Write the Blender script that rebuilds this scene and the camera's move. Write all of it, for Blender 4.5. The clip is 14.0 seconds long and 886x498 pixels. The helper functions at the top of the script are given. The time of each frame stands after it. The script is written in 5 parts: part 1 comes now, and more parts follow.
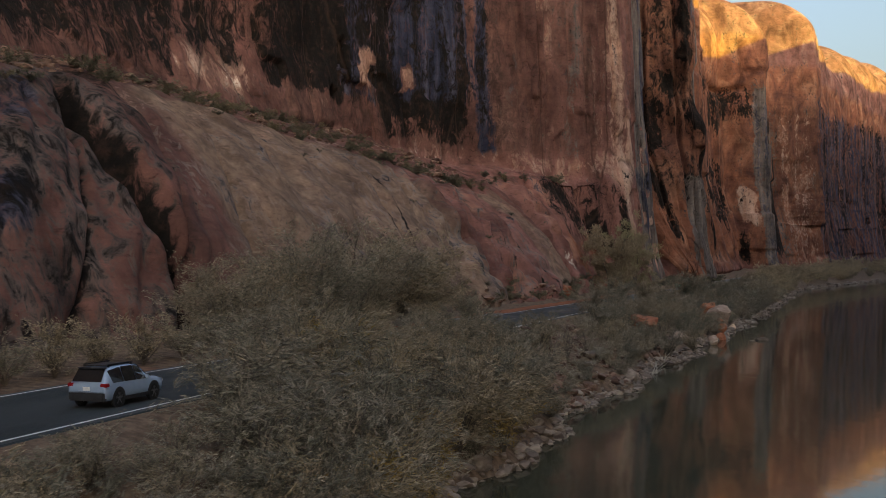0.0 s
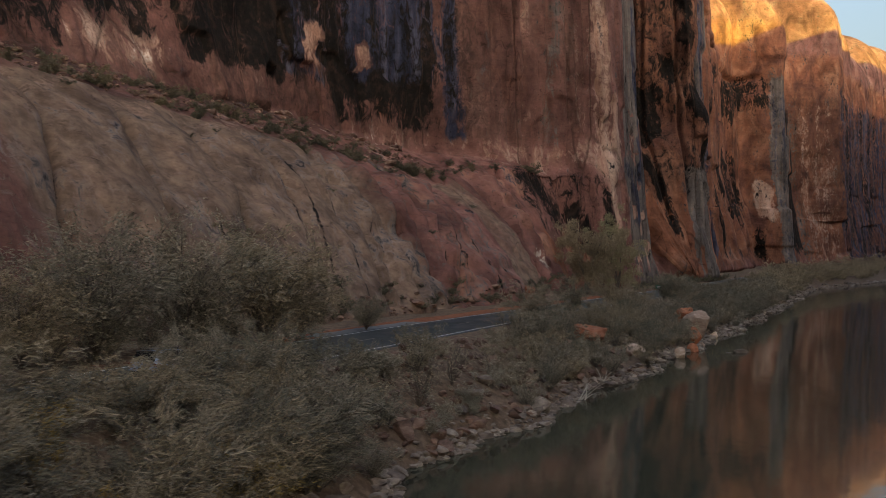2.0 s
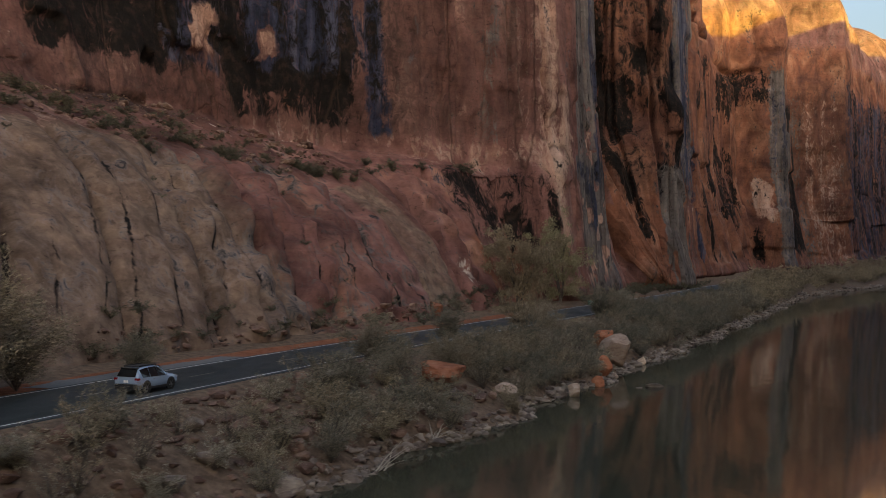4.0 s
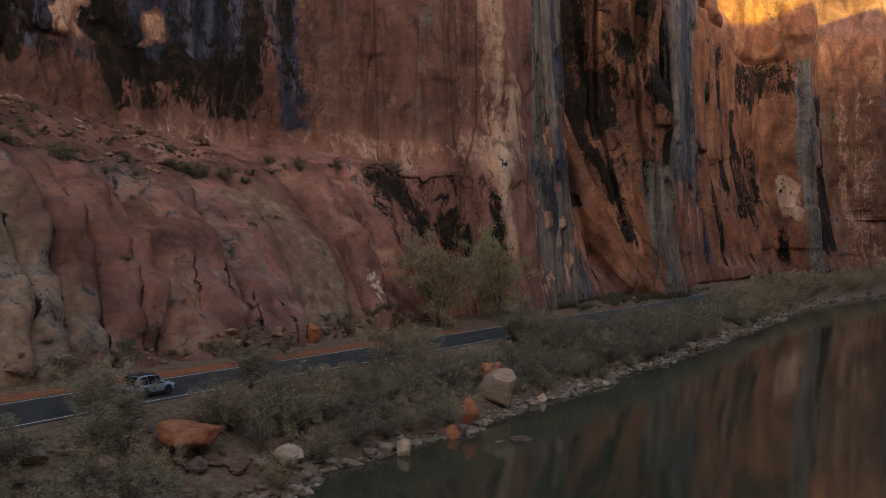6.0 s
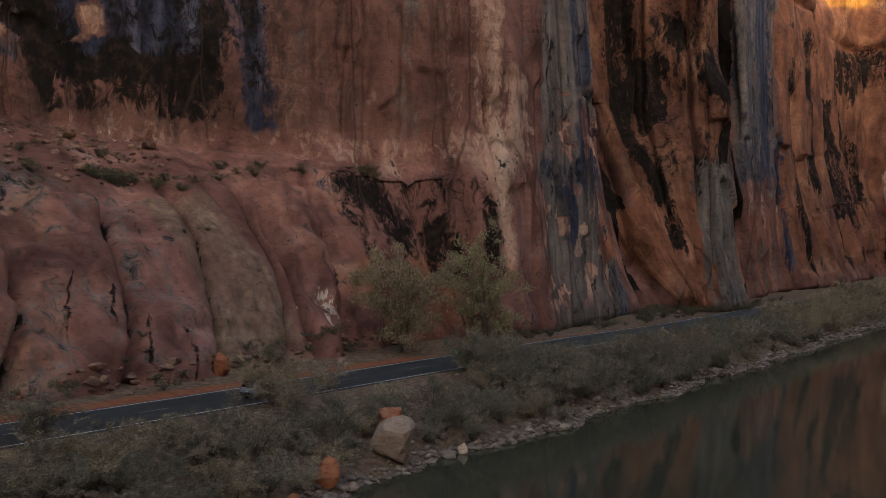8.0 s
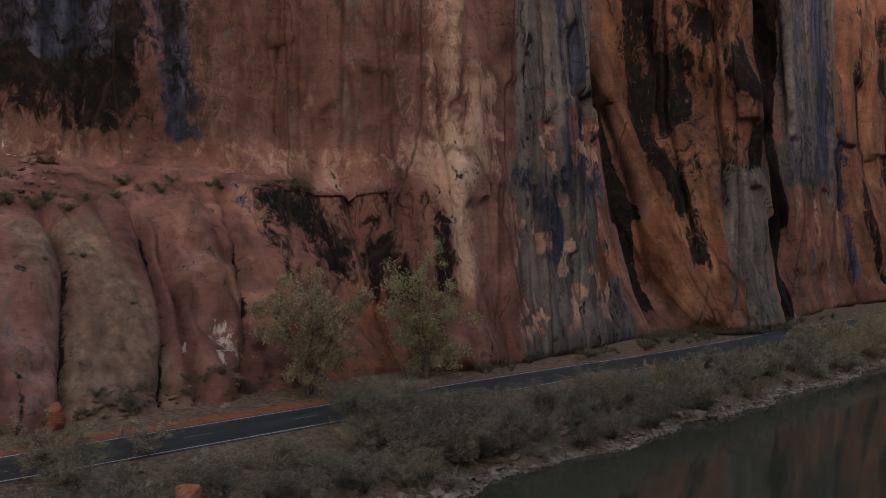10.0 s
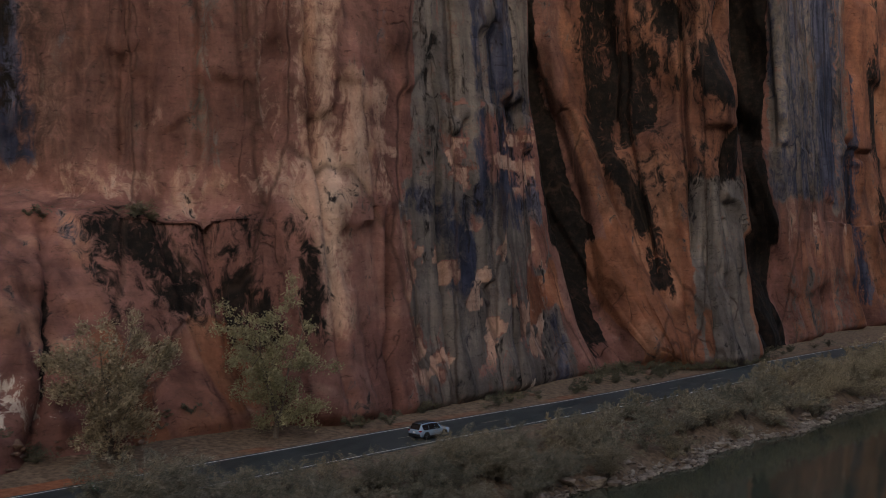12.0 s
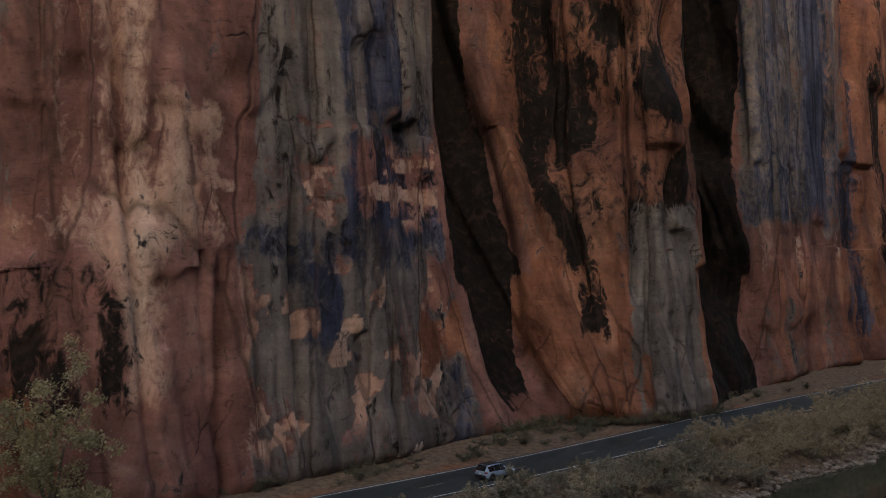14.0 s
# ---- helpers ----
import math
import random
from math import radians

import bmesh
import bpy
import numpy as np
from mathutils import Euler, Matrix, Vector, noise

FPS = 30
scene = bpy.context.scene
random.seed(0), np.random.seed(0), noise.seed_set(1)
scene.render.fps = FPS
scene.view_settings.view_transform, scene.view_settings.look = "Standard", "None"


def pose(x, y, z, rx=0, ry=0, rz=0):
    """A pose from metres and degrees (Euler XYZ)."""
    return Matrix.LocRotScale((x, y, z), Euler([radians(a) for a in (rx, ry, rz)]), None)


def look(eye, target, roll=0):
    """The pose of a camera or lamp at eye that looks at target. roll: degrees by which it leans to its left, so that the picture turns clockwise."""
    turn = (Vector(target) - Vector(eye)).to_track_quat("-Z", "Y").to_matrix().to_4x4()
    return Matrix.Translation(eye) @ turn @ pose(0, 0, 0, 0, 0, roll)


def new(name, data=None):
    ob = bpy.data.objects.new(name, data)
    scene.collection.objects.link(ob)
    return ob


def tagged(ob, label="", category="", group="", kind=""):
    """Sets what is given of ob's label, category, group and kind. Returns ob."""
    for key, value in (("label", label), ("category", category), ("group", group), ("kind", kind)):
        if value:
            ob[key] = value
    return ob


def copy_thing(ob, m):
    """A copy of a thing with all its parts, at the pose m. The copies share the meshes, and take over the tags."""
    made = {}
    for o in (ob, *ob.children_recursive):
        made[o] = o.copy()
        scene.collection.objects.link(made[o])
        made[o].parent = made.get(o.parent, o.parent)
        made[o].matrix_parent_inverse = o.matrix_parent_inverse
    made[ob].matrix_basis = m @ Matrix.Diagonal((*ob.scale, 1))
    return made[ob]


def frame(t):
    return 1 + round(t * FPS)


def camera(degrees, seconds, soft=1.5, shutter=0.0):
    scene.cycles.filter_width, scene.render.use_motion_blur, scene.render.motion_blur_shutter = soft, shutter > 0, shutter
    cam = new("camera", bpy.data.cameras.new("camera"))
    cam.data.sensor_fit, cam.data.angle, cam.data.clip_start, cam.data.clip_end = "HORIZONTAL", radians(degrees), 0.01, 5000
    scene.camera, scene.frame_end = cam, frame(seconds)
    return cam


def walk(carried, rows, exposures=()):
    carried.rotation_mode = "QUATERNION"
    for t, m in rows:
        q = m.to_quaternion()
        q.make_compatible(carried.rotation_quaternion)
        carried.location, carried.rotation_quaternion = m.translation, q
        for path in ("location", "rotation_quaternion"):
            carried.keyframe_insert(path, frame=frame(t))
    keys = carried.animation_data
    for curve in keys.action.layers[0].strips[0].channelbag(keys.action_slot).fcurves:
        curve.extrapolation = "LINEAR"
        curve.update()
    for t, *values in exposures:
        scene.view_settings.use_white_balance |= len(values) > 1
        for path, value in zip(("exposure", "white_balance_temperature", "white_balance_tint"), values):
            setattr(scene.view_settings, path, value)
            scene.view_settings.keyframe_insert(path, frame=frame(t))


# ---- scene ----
cam = camera(44.0, 14.0, soft=0.75, shutter=0.3)
METRES, EYE, TILT, LEAN, TURN = 190.0, 11.6, 0.4, 0.0, 0.0
ROWS = [
    (0.0, 0.0, 0.0, 0.0, -0.0, 0.0, -0.0),
    (0.5, 0.011, 0.0229, 0.0004, 0.03, -0.08, -0.07),
    (1.0, 0.0267, 0.0499, 0.0006, 0.25, -0.14, -0.1),
    (1.5, 0.0423, 0.074, 0.0009, 0.83, -0.19, -0.18),
    (2.0, 0.062, 0.1019, 0.0013, 1.45, -0.27, -0.26),
    (2.5, 0.0806, 0.1268, 0.0022, 1.93, -0.33, -0.32),
    (3.0, 0.1033, 0.1562, 0.0052, 2.34, -0.37, -0.34),
    (3.5, 0.1239, 0.1816, 0.0084, 2.5, -0.41, -0.35),
    (4.0, 0.1463, 0.2092, 0.0113, 2.61, -0.45, -0.33),
    (6.5, 0.2666, 0.3492, 0.0251, 6.56, -0.82, -0.46),
    (7.0, 0.2882, 0.3753, 0.0274, 7.96, -0.85, -0.38),
    (7.5, 0.3129, 0.4048, 0.0299, 10.07, -0.89, -0.32),
    (10.0, 0.4201, 0.5503, 0.0468, 17.88, -1.01, -0.07),
    (10.5, 0.441, 0.5843, 0.0511, 18.88, -1.03, -0.0),
    (11.0, 0.4588, 0.6145, 0.055, 19.66, -1.04, 0.04),
    (11.5, 0.4785, 0.6497, 0.0593, 20.56, -0.98, 0.11),
    (12.0, 0.4952, 0.6809, 0.0638, 21.34, -0.95, 0.15),
    (12.5, 0.5136, 0.7167, 0.0691, 22.21, -0.9, 0.2),
    (13.0, 0.5296, 0.748, 0.0739, 22.94, -0.86, 0.23),
    (13.5, 0.5469, 0.7845, 0.0797, 23.71, -0.78, 0.29),
    (14.0, 0.5618, 0.8167, 0.0851, 24.41, -0.71, 0.34),
]
walk(cam, [(t, pose(0, 0, EYE, TILT, LEAN, TURN) @ pose(METRES * x, METRES * y, METRES * z, 90 + pitch, roll, yaw)) for t, x, y, z, yaw, pitch, roll in ROWS])

# ---- world, sun and sky ----
SUN_AZ = Vector((-0.62, 0.785, 0.0)).normalized()      # the way the sunlight travels over the ground
SUN_EL = 15.0
world = bpy.data.worlds.new("world")
scene.world = world
world.use_nodes = True
wn = world.node_tree.nodes
sky = wn.new("ShaderNodeTexSky")
sky.sky_type, sky.sun_disc = "NISHITA", False
sky.sun_elevation = radians(SUN_EL)
sky.sun_rotation = math.atan2(-SUN_AZ.x, -SUN_AZ.y)
sky.air_density, sky.dust_density = 1.0, 6.5
sky.ozone_density = 0.85
world.node_tree.links.new(sky.outputs[0], wn["Background"].inputs[0])
wn["Background"].inputs[1].default_value = 0.15
scene.view_settings.exposure = 1.3
sun = new("sun", bpy.data.lights.new("sun", "SUN"))
sun.data.energy, sun.data.angle, sun.data.color = 3.6, radians(0.5), (1.0, 0.84, 0.02)
sun.matrix_world = look((0, 0, 0), SUN_AZ * math.cos(radians(SUN_EL)) - Vector((0, 0, math.sin(radians(SUN_EL)))))

# ---- plan lines: station y against x ----
ROAD_Y = [0, 20, 46, 92, 124, 150, 165, 189, 239, 266, 288, 316, 342, 380, 420, 480, 540, 640, 760, 900]
ROAD_X = [-24.5, -18.5, -11, 3.7, 13.7, 23, 28.5, 38, 58, 70, 77.8, 87.7, 98, 113, 131, 159, 188, 250, 330, 430]
SHORE_Y = [0, 30, 57, 74, 96, 128, 157, 167, 202, 223, 245, 300, 340, 379, 406, 530, 640, 760, 900]
SHORE_X = [-14, -5, 2.6, 7.5, 15.4, 28.4, 39.4, 43.5, 57.5, 65.5, 73.5, 94, 108, 123, 138, 212, 282, 366, 470]
ROAD_W = 7.7
ON_SLANT = 0.936


def road_z(y):
    return np.interp(y, [0, 50, 110, 170, 900], [5.9, 5.6, 5.0, 4.6, 4.6])


def smooth_line(y, ys, xs):
    return sum(np.interp(y + d, ys, xs) for d in (-12, -8, -4, 0, 4, 8, 12)) / 7


def road_x(y, side=0.0):
    """x of the road at station y; side: metres left (minus) of the river-side edge line."""
    return smooth_line(y, ROAD_Y, ROAD_X) + side / ON_SLANT


def shore_x(y):
    return np.interp(y, SHORE_Y, SHORE_X) + 0.9 * np.sin(y * 0.21) + 0.6 * np.sin(y * 0.53 + 1)


# ---- noise on arrays ----
def hash3(i, j, k, seed):
    n = (i * 374761393 + j * 668265263 + k * 2147483647 + seed * 974634777) & 0x7FFFFFFF
    n = ((n ^ (n >> 13)) * 1274126177) & 0x7FFFFFFF
    n = ((n ^ (n >> 15)) * 668265263) & 0x7FFFFFFF
    return ((n ^ (n >> 14)) & 0xFFFFFF) / float(0xFFFFFF)


def vnoise(x, y, z, seed=0):
    x, y, z = np.broadcast_arrays(np.asarray(x, float), np.asarray(y, float), np.asarray(z, float))
    i, j, k = [np.floor(a).astype(np.int64) for a in (x, y, z)]
    u, v, w = x - i, y - j, z - k
    u, v, w = [a * a * (3 - 2 * a) for a in (u, v, w)]
    total = 0.0
    for a in (0, 1):
        for b in (0, 1):
            for c in (0, 1):
                total = total + hash3(i + a, j + b, k + c, seed) * (u if a else 1 - u) * (v if b else 1 - v) * (w if c else 1 - w)
    return total


def fbm(x, y, z, octaves=4, seed=0):
    total, gain, norm = 0.0, 1.0, 0.0
    for o in range(octaves):
        f = 2.03 ** o
        total = total + gain * vnoise(x * f, y * f, z * f, seed + o * 17)
        norm += gain
        gain *= 0.5
    return total / norm


def step(a, b, x):
    t = np.clip((x - a) / (b - a), 0, 1)
    return t * t * (3 - 2 * t)


def window(x, lo, hi, soft):
    return step(lo - soft, lo + soft, x) * (1 - step(hi - soft, hi + soft, x))


# ---- materials ----
class Nodes:
    def __init__(self, name):
        self.mat = bpy.data.materials.new(name)
        self.mat.use_nodes = True
        self.tree = self.mat.node_tree
        self.bsdf = self.tree.nodes["Principled BSDF"]

    def add(self, kind, **values):
        node = self.tree.nodes.new(kind)
        for key, value in values.items():
            if key in node.inputs:
                node.inputs[key].default_value = value
        return node

    def link(self, a, b):
        self.tree.links.new(a, b)

    def position(self, scale):
        geo = self.add("ShaderNodeNewGeometry")
        mapping = self.add("ShaderNodeMapping", Scale=scale)
        self.link(geo.outputs["Position"], mapping.inputs["Vector"])
        return mapping.outputs["Vector"]

    def local(self, scale):
        geo = self.add("ShaderNodeTexCoord")
        mapping = self.add("ShaderNodeMapping", Scale=scale)
        self.link(geo.outputs["Object"], mapping.inputs["Vector"])
        return mapping.outputs["Vector"]

    def noise(self, vector, scale=1.0, detail=5.0, rough=0.55, distortion=0.0):
        node = self.add("ShaderNodeTexNoise", Scale=scale, Detail=detail, Roughness=rough, Distortion=distortion)
        self.link(vector, node.inputs["Vector"])
        return node.outputs["Fac"]

    def ramp(self, fac, *stops):
        node = self.tree.nodes.new("ShaderNodeValToRGB")
        ramp = node.color_ramp
        while len(ramp.elements) < len(stops):
            ramp.elements.new(0.5)
        for el, (at, col) in zip(ramp.elements, stops):
            el.position, el.color = at, (*col, 1)
        self.link(fac, node.inputs["Fac"])
        return node.outputs["Color"]

    def math(self, op, a, b=0.0, c=0.0):
        node = self.tree.nodes.new("ShaderNodeMath")
        node.operation = op
        for socket, value in zip(node.inputs, (a, b, c)):
            if isinstance(value, (int, float)):
                socket.default_value = value
            else:
                self.link(value, socket)
        return node.outputs[0]

    def remap(self, fac, lo, hi, to0=0.0, to1=1.0):
        node = self.add("ShaderNodeMapRange")
        node.inputs[1].default_value, node.inputs[2].default_value = lo, hi
        node.inputs[3].default_value, node.inputs[4].default_value = to0, to1
        node.interpolation_type = "SMOOTHSTEP"
        self.link(fac, node.inputs[0])
        return node.outputs[0]

    def mix(self, fac, a, b, blend="MIX"):
        node = self.tree.nodes.new("ShaderNodeMix")
        node.data_type, node.blend_type = "RGBA", blend
        for socket, value in ((node.inputs[0], fac), (node.inputs[6], a), (node.inputs[7], b)):
            if isinstance(value, tuple):
                socket.default_value = (*value, 1)
            elif isinstance(value, (int, float)):
                socket.default_value = value
            else:
                self.link(value, socket)
        return node.outputs[2]

    def bump(self, height, strength=0.5, distance=0.1):
        node = self.add("ShaderNodeBump", Strength=strength, Distance=distance)
        self.link(height, node.inputs["Height"])
        self.link(node.outputs[0], self.bsdf.inputs["Normal"])

    def done(self, color, rough=0.85, metal=0.0, spec=0.3):
        if isinstance(color, tuple):
            self.bsdf.inputs["Base Color"].default_value = (*color, 1)
        else:
            self.link(color, self.bsdf.inputs["Base Color"])
        if isinstance(rough, (int, float)):
            self.bsdf.inputs["Roughness"].default_value = rough
        else:
            self.link(rough, self.bsdf.inputs["Roughness"])
        self.bsdf.inputs["Metallic"].default_value = metal
        self.bsdf.inputs["Specular IOR Level"].default_value = spec
        return self.mat


def plain(name, color, rough=0.6, metal=0.0, spec=0.5, vary=0.25, scale=6.0):
    m = Nodes(name)
    n = m.noise(m.local((scale, scale, scale)))
    lo = tuple(c * (1 - vary) for c in color)
    hi = tuple(min(1, c * (1 + vary)) for c in color)
    m.bump(n, 0.15, 0.02)
    return m.done(m.ramp(n, (0.3, lo), (0.7, hi)), rough, metal, spec)


def sandstone_cliff():
    """Red sandstone with desert varnish: the attributes say where each kind of varnish, and painted light and shade,
    runs; noise breaks its edges.
    """
    m = Nodes("sandstone")
    za = m.tree.nodes.new("ShaderNodeAttribute"); za.attribute_name = "stain_shade_a"
    zb = m.tree.nodes.new("ShaderNodeAttribute"); zb.attribute_name = "stain_sun_b"
    sa = m.tree.nodes.new("ShaderNodeSeparateColor"); m.link(za.outputs["Color"], sa.inputs[0])
    sb = m.tree.nodes.new("ShaderNodeSeparateColor"); m.link(zb.outputs["Color"], sb.inputs[0])
    streak = m.noise(m.position((0.30, 0.30, 0.022)), 1.0, 4, 0.52, 0.5)
    fine = m.noise(m.position((0.5, 0.5, 0.045)), 1.0, 3, 0.5, 0.6)
    patch = m.noise(m.position((0.11, 0.11, 0.075)), 1.0, 6, 0.55, 0.8)
    beds = m.noise(m.position((0.05, 0.05, 0.9)), 1.0, 4, 0.6, 0.4)
    grain = m.noise(m.position((0.8, 0.8, 0.7)), 1.0, 9, 0.62)
    base = m.ramp(patch, (0.28, (0.10, 0.05, 0.043)), (0.45, (0.185, 0.09, 0.076)), (0.58, (0.25, 0.131, 0.11)), (0.72, (0.33, 0.205, 0.175)))
    tan = m.ramp(grain, (0.3, (0.13, 0.09, 0.066)), (0.5, (0.205, 0.145, 0.106)), (0.7, (0.3, 0.22, 0.165)))
    orange = m.ramp(patch, (0.3, (0.12, 0.048, 0.03)), (0.5, (0.245, 0.106, 0.063)), (0.7, (0.38, 0.2, 0.13)))
    pale = m.ramp(streak, (0.3, (0.33, 0.185, 0.135)), (0.5, (0.43, 0.275, 0.21)), (0.7, (0.5, 0.37, 0.30)))
    grey = m.ramp(fine, (0.3, (0.09, 0.08, 0.075)), (0.5, (0.135, 0.119, 0.111)), (0.72, (0.215, 0.186, 0.168)))
    blue = m.ramp(fine, (0.3, (0.014, 0.015, 0.022)), (0.5, (0.033, 0.039, 0.07)), (0.72, (0.09, 0.092, 0.13)))
    chalk = m.ramp(fine, (0.3, (0.42, 0.33, 0.27)), (0.7, (0.68, 0.6, 0.53)))
    # near-black, both for varnish and for the shade painted into recesses
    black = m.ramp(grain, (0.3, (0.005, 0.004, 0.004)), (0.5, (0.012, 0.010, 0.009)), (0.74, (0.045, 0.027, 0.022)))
    wild = m.math("ADD", m.math("MULTIPLY", streak, 0.6), m.math("ADD", m.math("MULTIPLY", patch, 0.9), m.math("MULTIPLY", grain, 0.15)))
    flake = m.noise(m.position((0.62, 0.62, 0.34)), 1.0, 9, 0.68, 1.2)
    wild = m.math("ADD", m.math("MULTIPLY", m.math("SUBTRACT", wild, 0.825), 1.5), m.math("MULTIPLY", m.math("SUBTRACT", flake, 0.5), 2.6))
    wild2 = m.math("ADD", m.math("MULTIPLY", fine, 0.4), m.math("ADD", m.math("MULTIPLY", streak, 0.8), m.math("MULTIPLY", patch, 0.5)))
    wild2 = m.math("ADD", m.math("MULTIPLY", m.math("SUBTRACT", wild2, 0.85), 1.7), m.math("MULTIPLY", m.math("SUBTRACT", flake, 0.5), 2.0))
    col = m.mix(m.remap(m.math("ADD", sb.outputs[1], m.math("MULTIPLY", patch, 0.6)), 0.7, 0.95), base, tan)
    col = m.mix(m.remap(m.math("ADD", sb.outputs[0], m.math("MULTIPLY", patch, 0.6)), 0.7, 0.95), col, orange)
    zc = m.tree.nodes.new("ShaderNodeAttribute"); zc.attribute_name = "stain_shade_c"
    col = m.mix(m.math("MULTIPLY", zc.outputs["Fac"], m.remap(wild, -0.4, 0.3, 0.45, 1.0)), col, (0.07, 0.041, 0.035))
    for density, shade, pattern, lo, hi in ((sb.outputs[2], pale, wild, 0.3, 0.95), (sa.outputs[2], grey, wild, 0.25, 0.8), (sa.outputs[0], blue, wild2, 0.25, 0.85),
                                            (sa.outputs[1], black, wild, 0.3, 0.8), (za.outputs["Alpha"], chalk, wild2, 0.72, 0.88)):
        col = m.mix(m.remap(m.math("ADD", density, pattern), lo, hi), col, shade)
    col = m.mix(m.remap(beds, 0.35, 0.7, 0.0, 0.35), col, m.mix(1.0, col, (0.72, 0.62, 0.6), "MULTIPLY"))
    mottle = m.noise(m.position((0.16, 0.16, 0.1)), 1.0, 8, 0.62, 0.9)
    col = m.mix(1.0, col, m.ramp(mottle, (0.3, (0.5, 0.48, 0.48)), (0.48, (0.95, 0.95, 0.95)), (0.7, (1.4, 1.36, 1.32))), "MULTIPLY")
    fleck = m.noise(m.position((0.75, 0.75, 1.5)), 1.0, 7, 0.7, 1.0)
    col = m.mix(1.0, col, m.ramp(fleck, (0.3, (0.4, 0.38, 0.38)), (0.42, (0.95, 0.95, 0.95)), (0.62, (1.08, 1.07, 1.06)), (0.74, (1.5, 1.45, 1.4))), "MULTIPLY")
    # joints: tall cells with wandering edges
    wander = m.tree.nodes.new("ShaderNodeVectorMath"); wander.operation = "MULTIPLY_ADD"
    wobble = m.add("ShaderNodeTexNoise", Scale=0.35, Detail=5.0)
    geo = m.add("ShaderNodeNewGeometry")
    m.link(geo.outputs["Position"], wobble.inputs["Vector"])
    m.link(wobble.outputs["Color"], wander.inputs[0]); wander.inputs[1].default_value = (0.8, 0.8, 4.0)
    m.link(geo.outputs["Position"], wander.inputs[2])
    crack = None
    for scale in ((0.06, 0.06, 0.011), (0.16, 0.16, 0.05)):
        mapping = m.add("ShaderNodeMapping", Scale=scale)
        m.link(wander.outputs[0], mapping.inputs["Vector"])
        cells = m.add("ShaderNodeTexVoronoi", Scale=1.0)
        cells.feature = "DISTANCE_TO_EDGE"
        m.link(mapping.outputs[0], cells.inputs["Vector"])
        gap = m.remap(cells.outputs["Distance"], 0.0, 0.014)
        crack = gap if crack is None else m.math("MULTIPLY", crack, m.math("MAXIMUM", gap, m.remap(patch, 0.40, 0.48)))
    crack = m.math("MAXIMUM", crack, m.math("SUBTRACT", 1.0, zb.outputs["Alpha"]))
    col = m.mix(m.math("MULTIPLY", m.math("SUBTRACT", 1.0, crack), 0.5), col, (0.05, 0.03, 0.022))
    speck = m.noise(m.position((3.2, 3.2, 2.0)), 1.0, 6, 0.7)
    col = m.mix(m.math("ADD", 0.3, m.math("MULTIPLY", zb.outputs["Alpha"], 0.7)), col, m.mix(1.0, col, m.ramp(speck, (0.3, (0.9, 0.89, 0.88)), (0.5, (1, 1, 1)), (0.7, (1.07, 1.07, 1.07))), "MULTIPLY"))
    height = m.math("ADD", m.math("MULTIPLY", grain, 0.8), m.math("ADD", m.math("MULTIPLY", fine, 0.12), m.math("ADD", m.math("MULTIPLY", beds, 0.22), m.math("MULTIPLY", crack, 0.6))))
    m.bump(height, 0.6, 0.6)
    return m.done(col, m.remap(grain, 0.3, 0.7, 0.75, 0.95), 0.0, 0.12)


def earth():
    m = Nodes("bank_earth")
    big = m.noise(m.position((0.12, 0.12, 0.12)), 1.0, 6, 0.6)
    small = m.noise(m.position((1.6, 1.6, 1.6)), 1.0, 8, 0.65)
    col = m.ramp(small, (0.28, (0.07, 0.05, 0.035)), (0.5, (0.16, 0.11, 0.075)), (0.72, (0.27, 0.19, 0.13)))
    zone = m.tree.nodes.new("ShaderNodeAttribute"); zone.attribute_name = "red_sand"
    red = m.ramp(small, (0.3, (0.19, 0.065, 0.032)), (0.7, (0.35, 0.14, 0.072)))
    col = m.mix(m.remap(m.math("ADD", zone.outputs["Fac"], m.math("MULTIPLY", big, 0.7)), 0.75, 1.05), col, red)
    m.bump(small, 0.8, 0.25)
    return m.done(col, 0.95, 0, 0.2)


def asphalt():
    m = Nodes("asphalt")
    fine = m.noise(m.position((14, 14, 14)), 1.0, 4)
    big = m.noise(m.position((0.35, 0.12, 0.3)), 1.0, 5)
    col = m.ramp(fine, (0.3, (0.016, 0.022, 0.023)), (0.7, (0.033, 0.042, 0.043)))
    col = m.mix(m.remap(big, 0.4, 0.7, 0, 0.6), col, (0.05, 0.053, 0.055))
    m.bump(fine, 0.4, 0.02)
    return m.done(col, m.remap(big, 0.3, 0.7, 0.5, 0.75), 0, 0.4)


def road_paint(name, color):
    m = Nodes(name)
    n = m.noise(m.position((3, 3, 3)), 1.0, 6, 0.7)
    return m.done(m.mix(m.remap(n, 0.56, 0.72, 0, 0.7), color, (0.07, 0.07, 0.07)), 0.6, 0, 0.4)


def river_water():
    m = Nodes("river_water")
    a = m.noise(m.position((0.25, 0.10, 1)), 1.0, 3, 0.5, 0.5)
    b = m.noise(m.position((1.6, 0.8, 1)), 1.0, 3, 0.5, 0.3)
    silt = m.noise(m.position((0.02, 0.012, 1)), 1.0, 3)
    col = m.ramp(silt, (0.3, (0.045, 0.047, 0.03)), (0.7, (0.062, 0.063, 0.042)))
    m.bump(m.math("ADD", m.math("MULTIPLY", a, 1.0), m.math("MULTIPLY", b, 0.22)), 0.05, 0.3)
    mat = m.done(col, 0.06, 0, 0.25)
    m.bsdf.inputs["IOR"].default_value = 1.33
    return mat


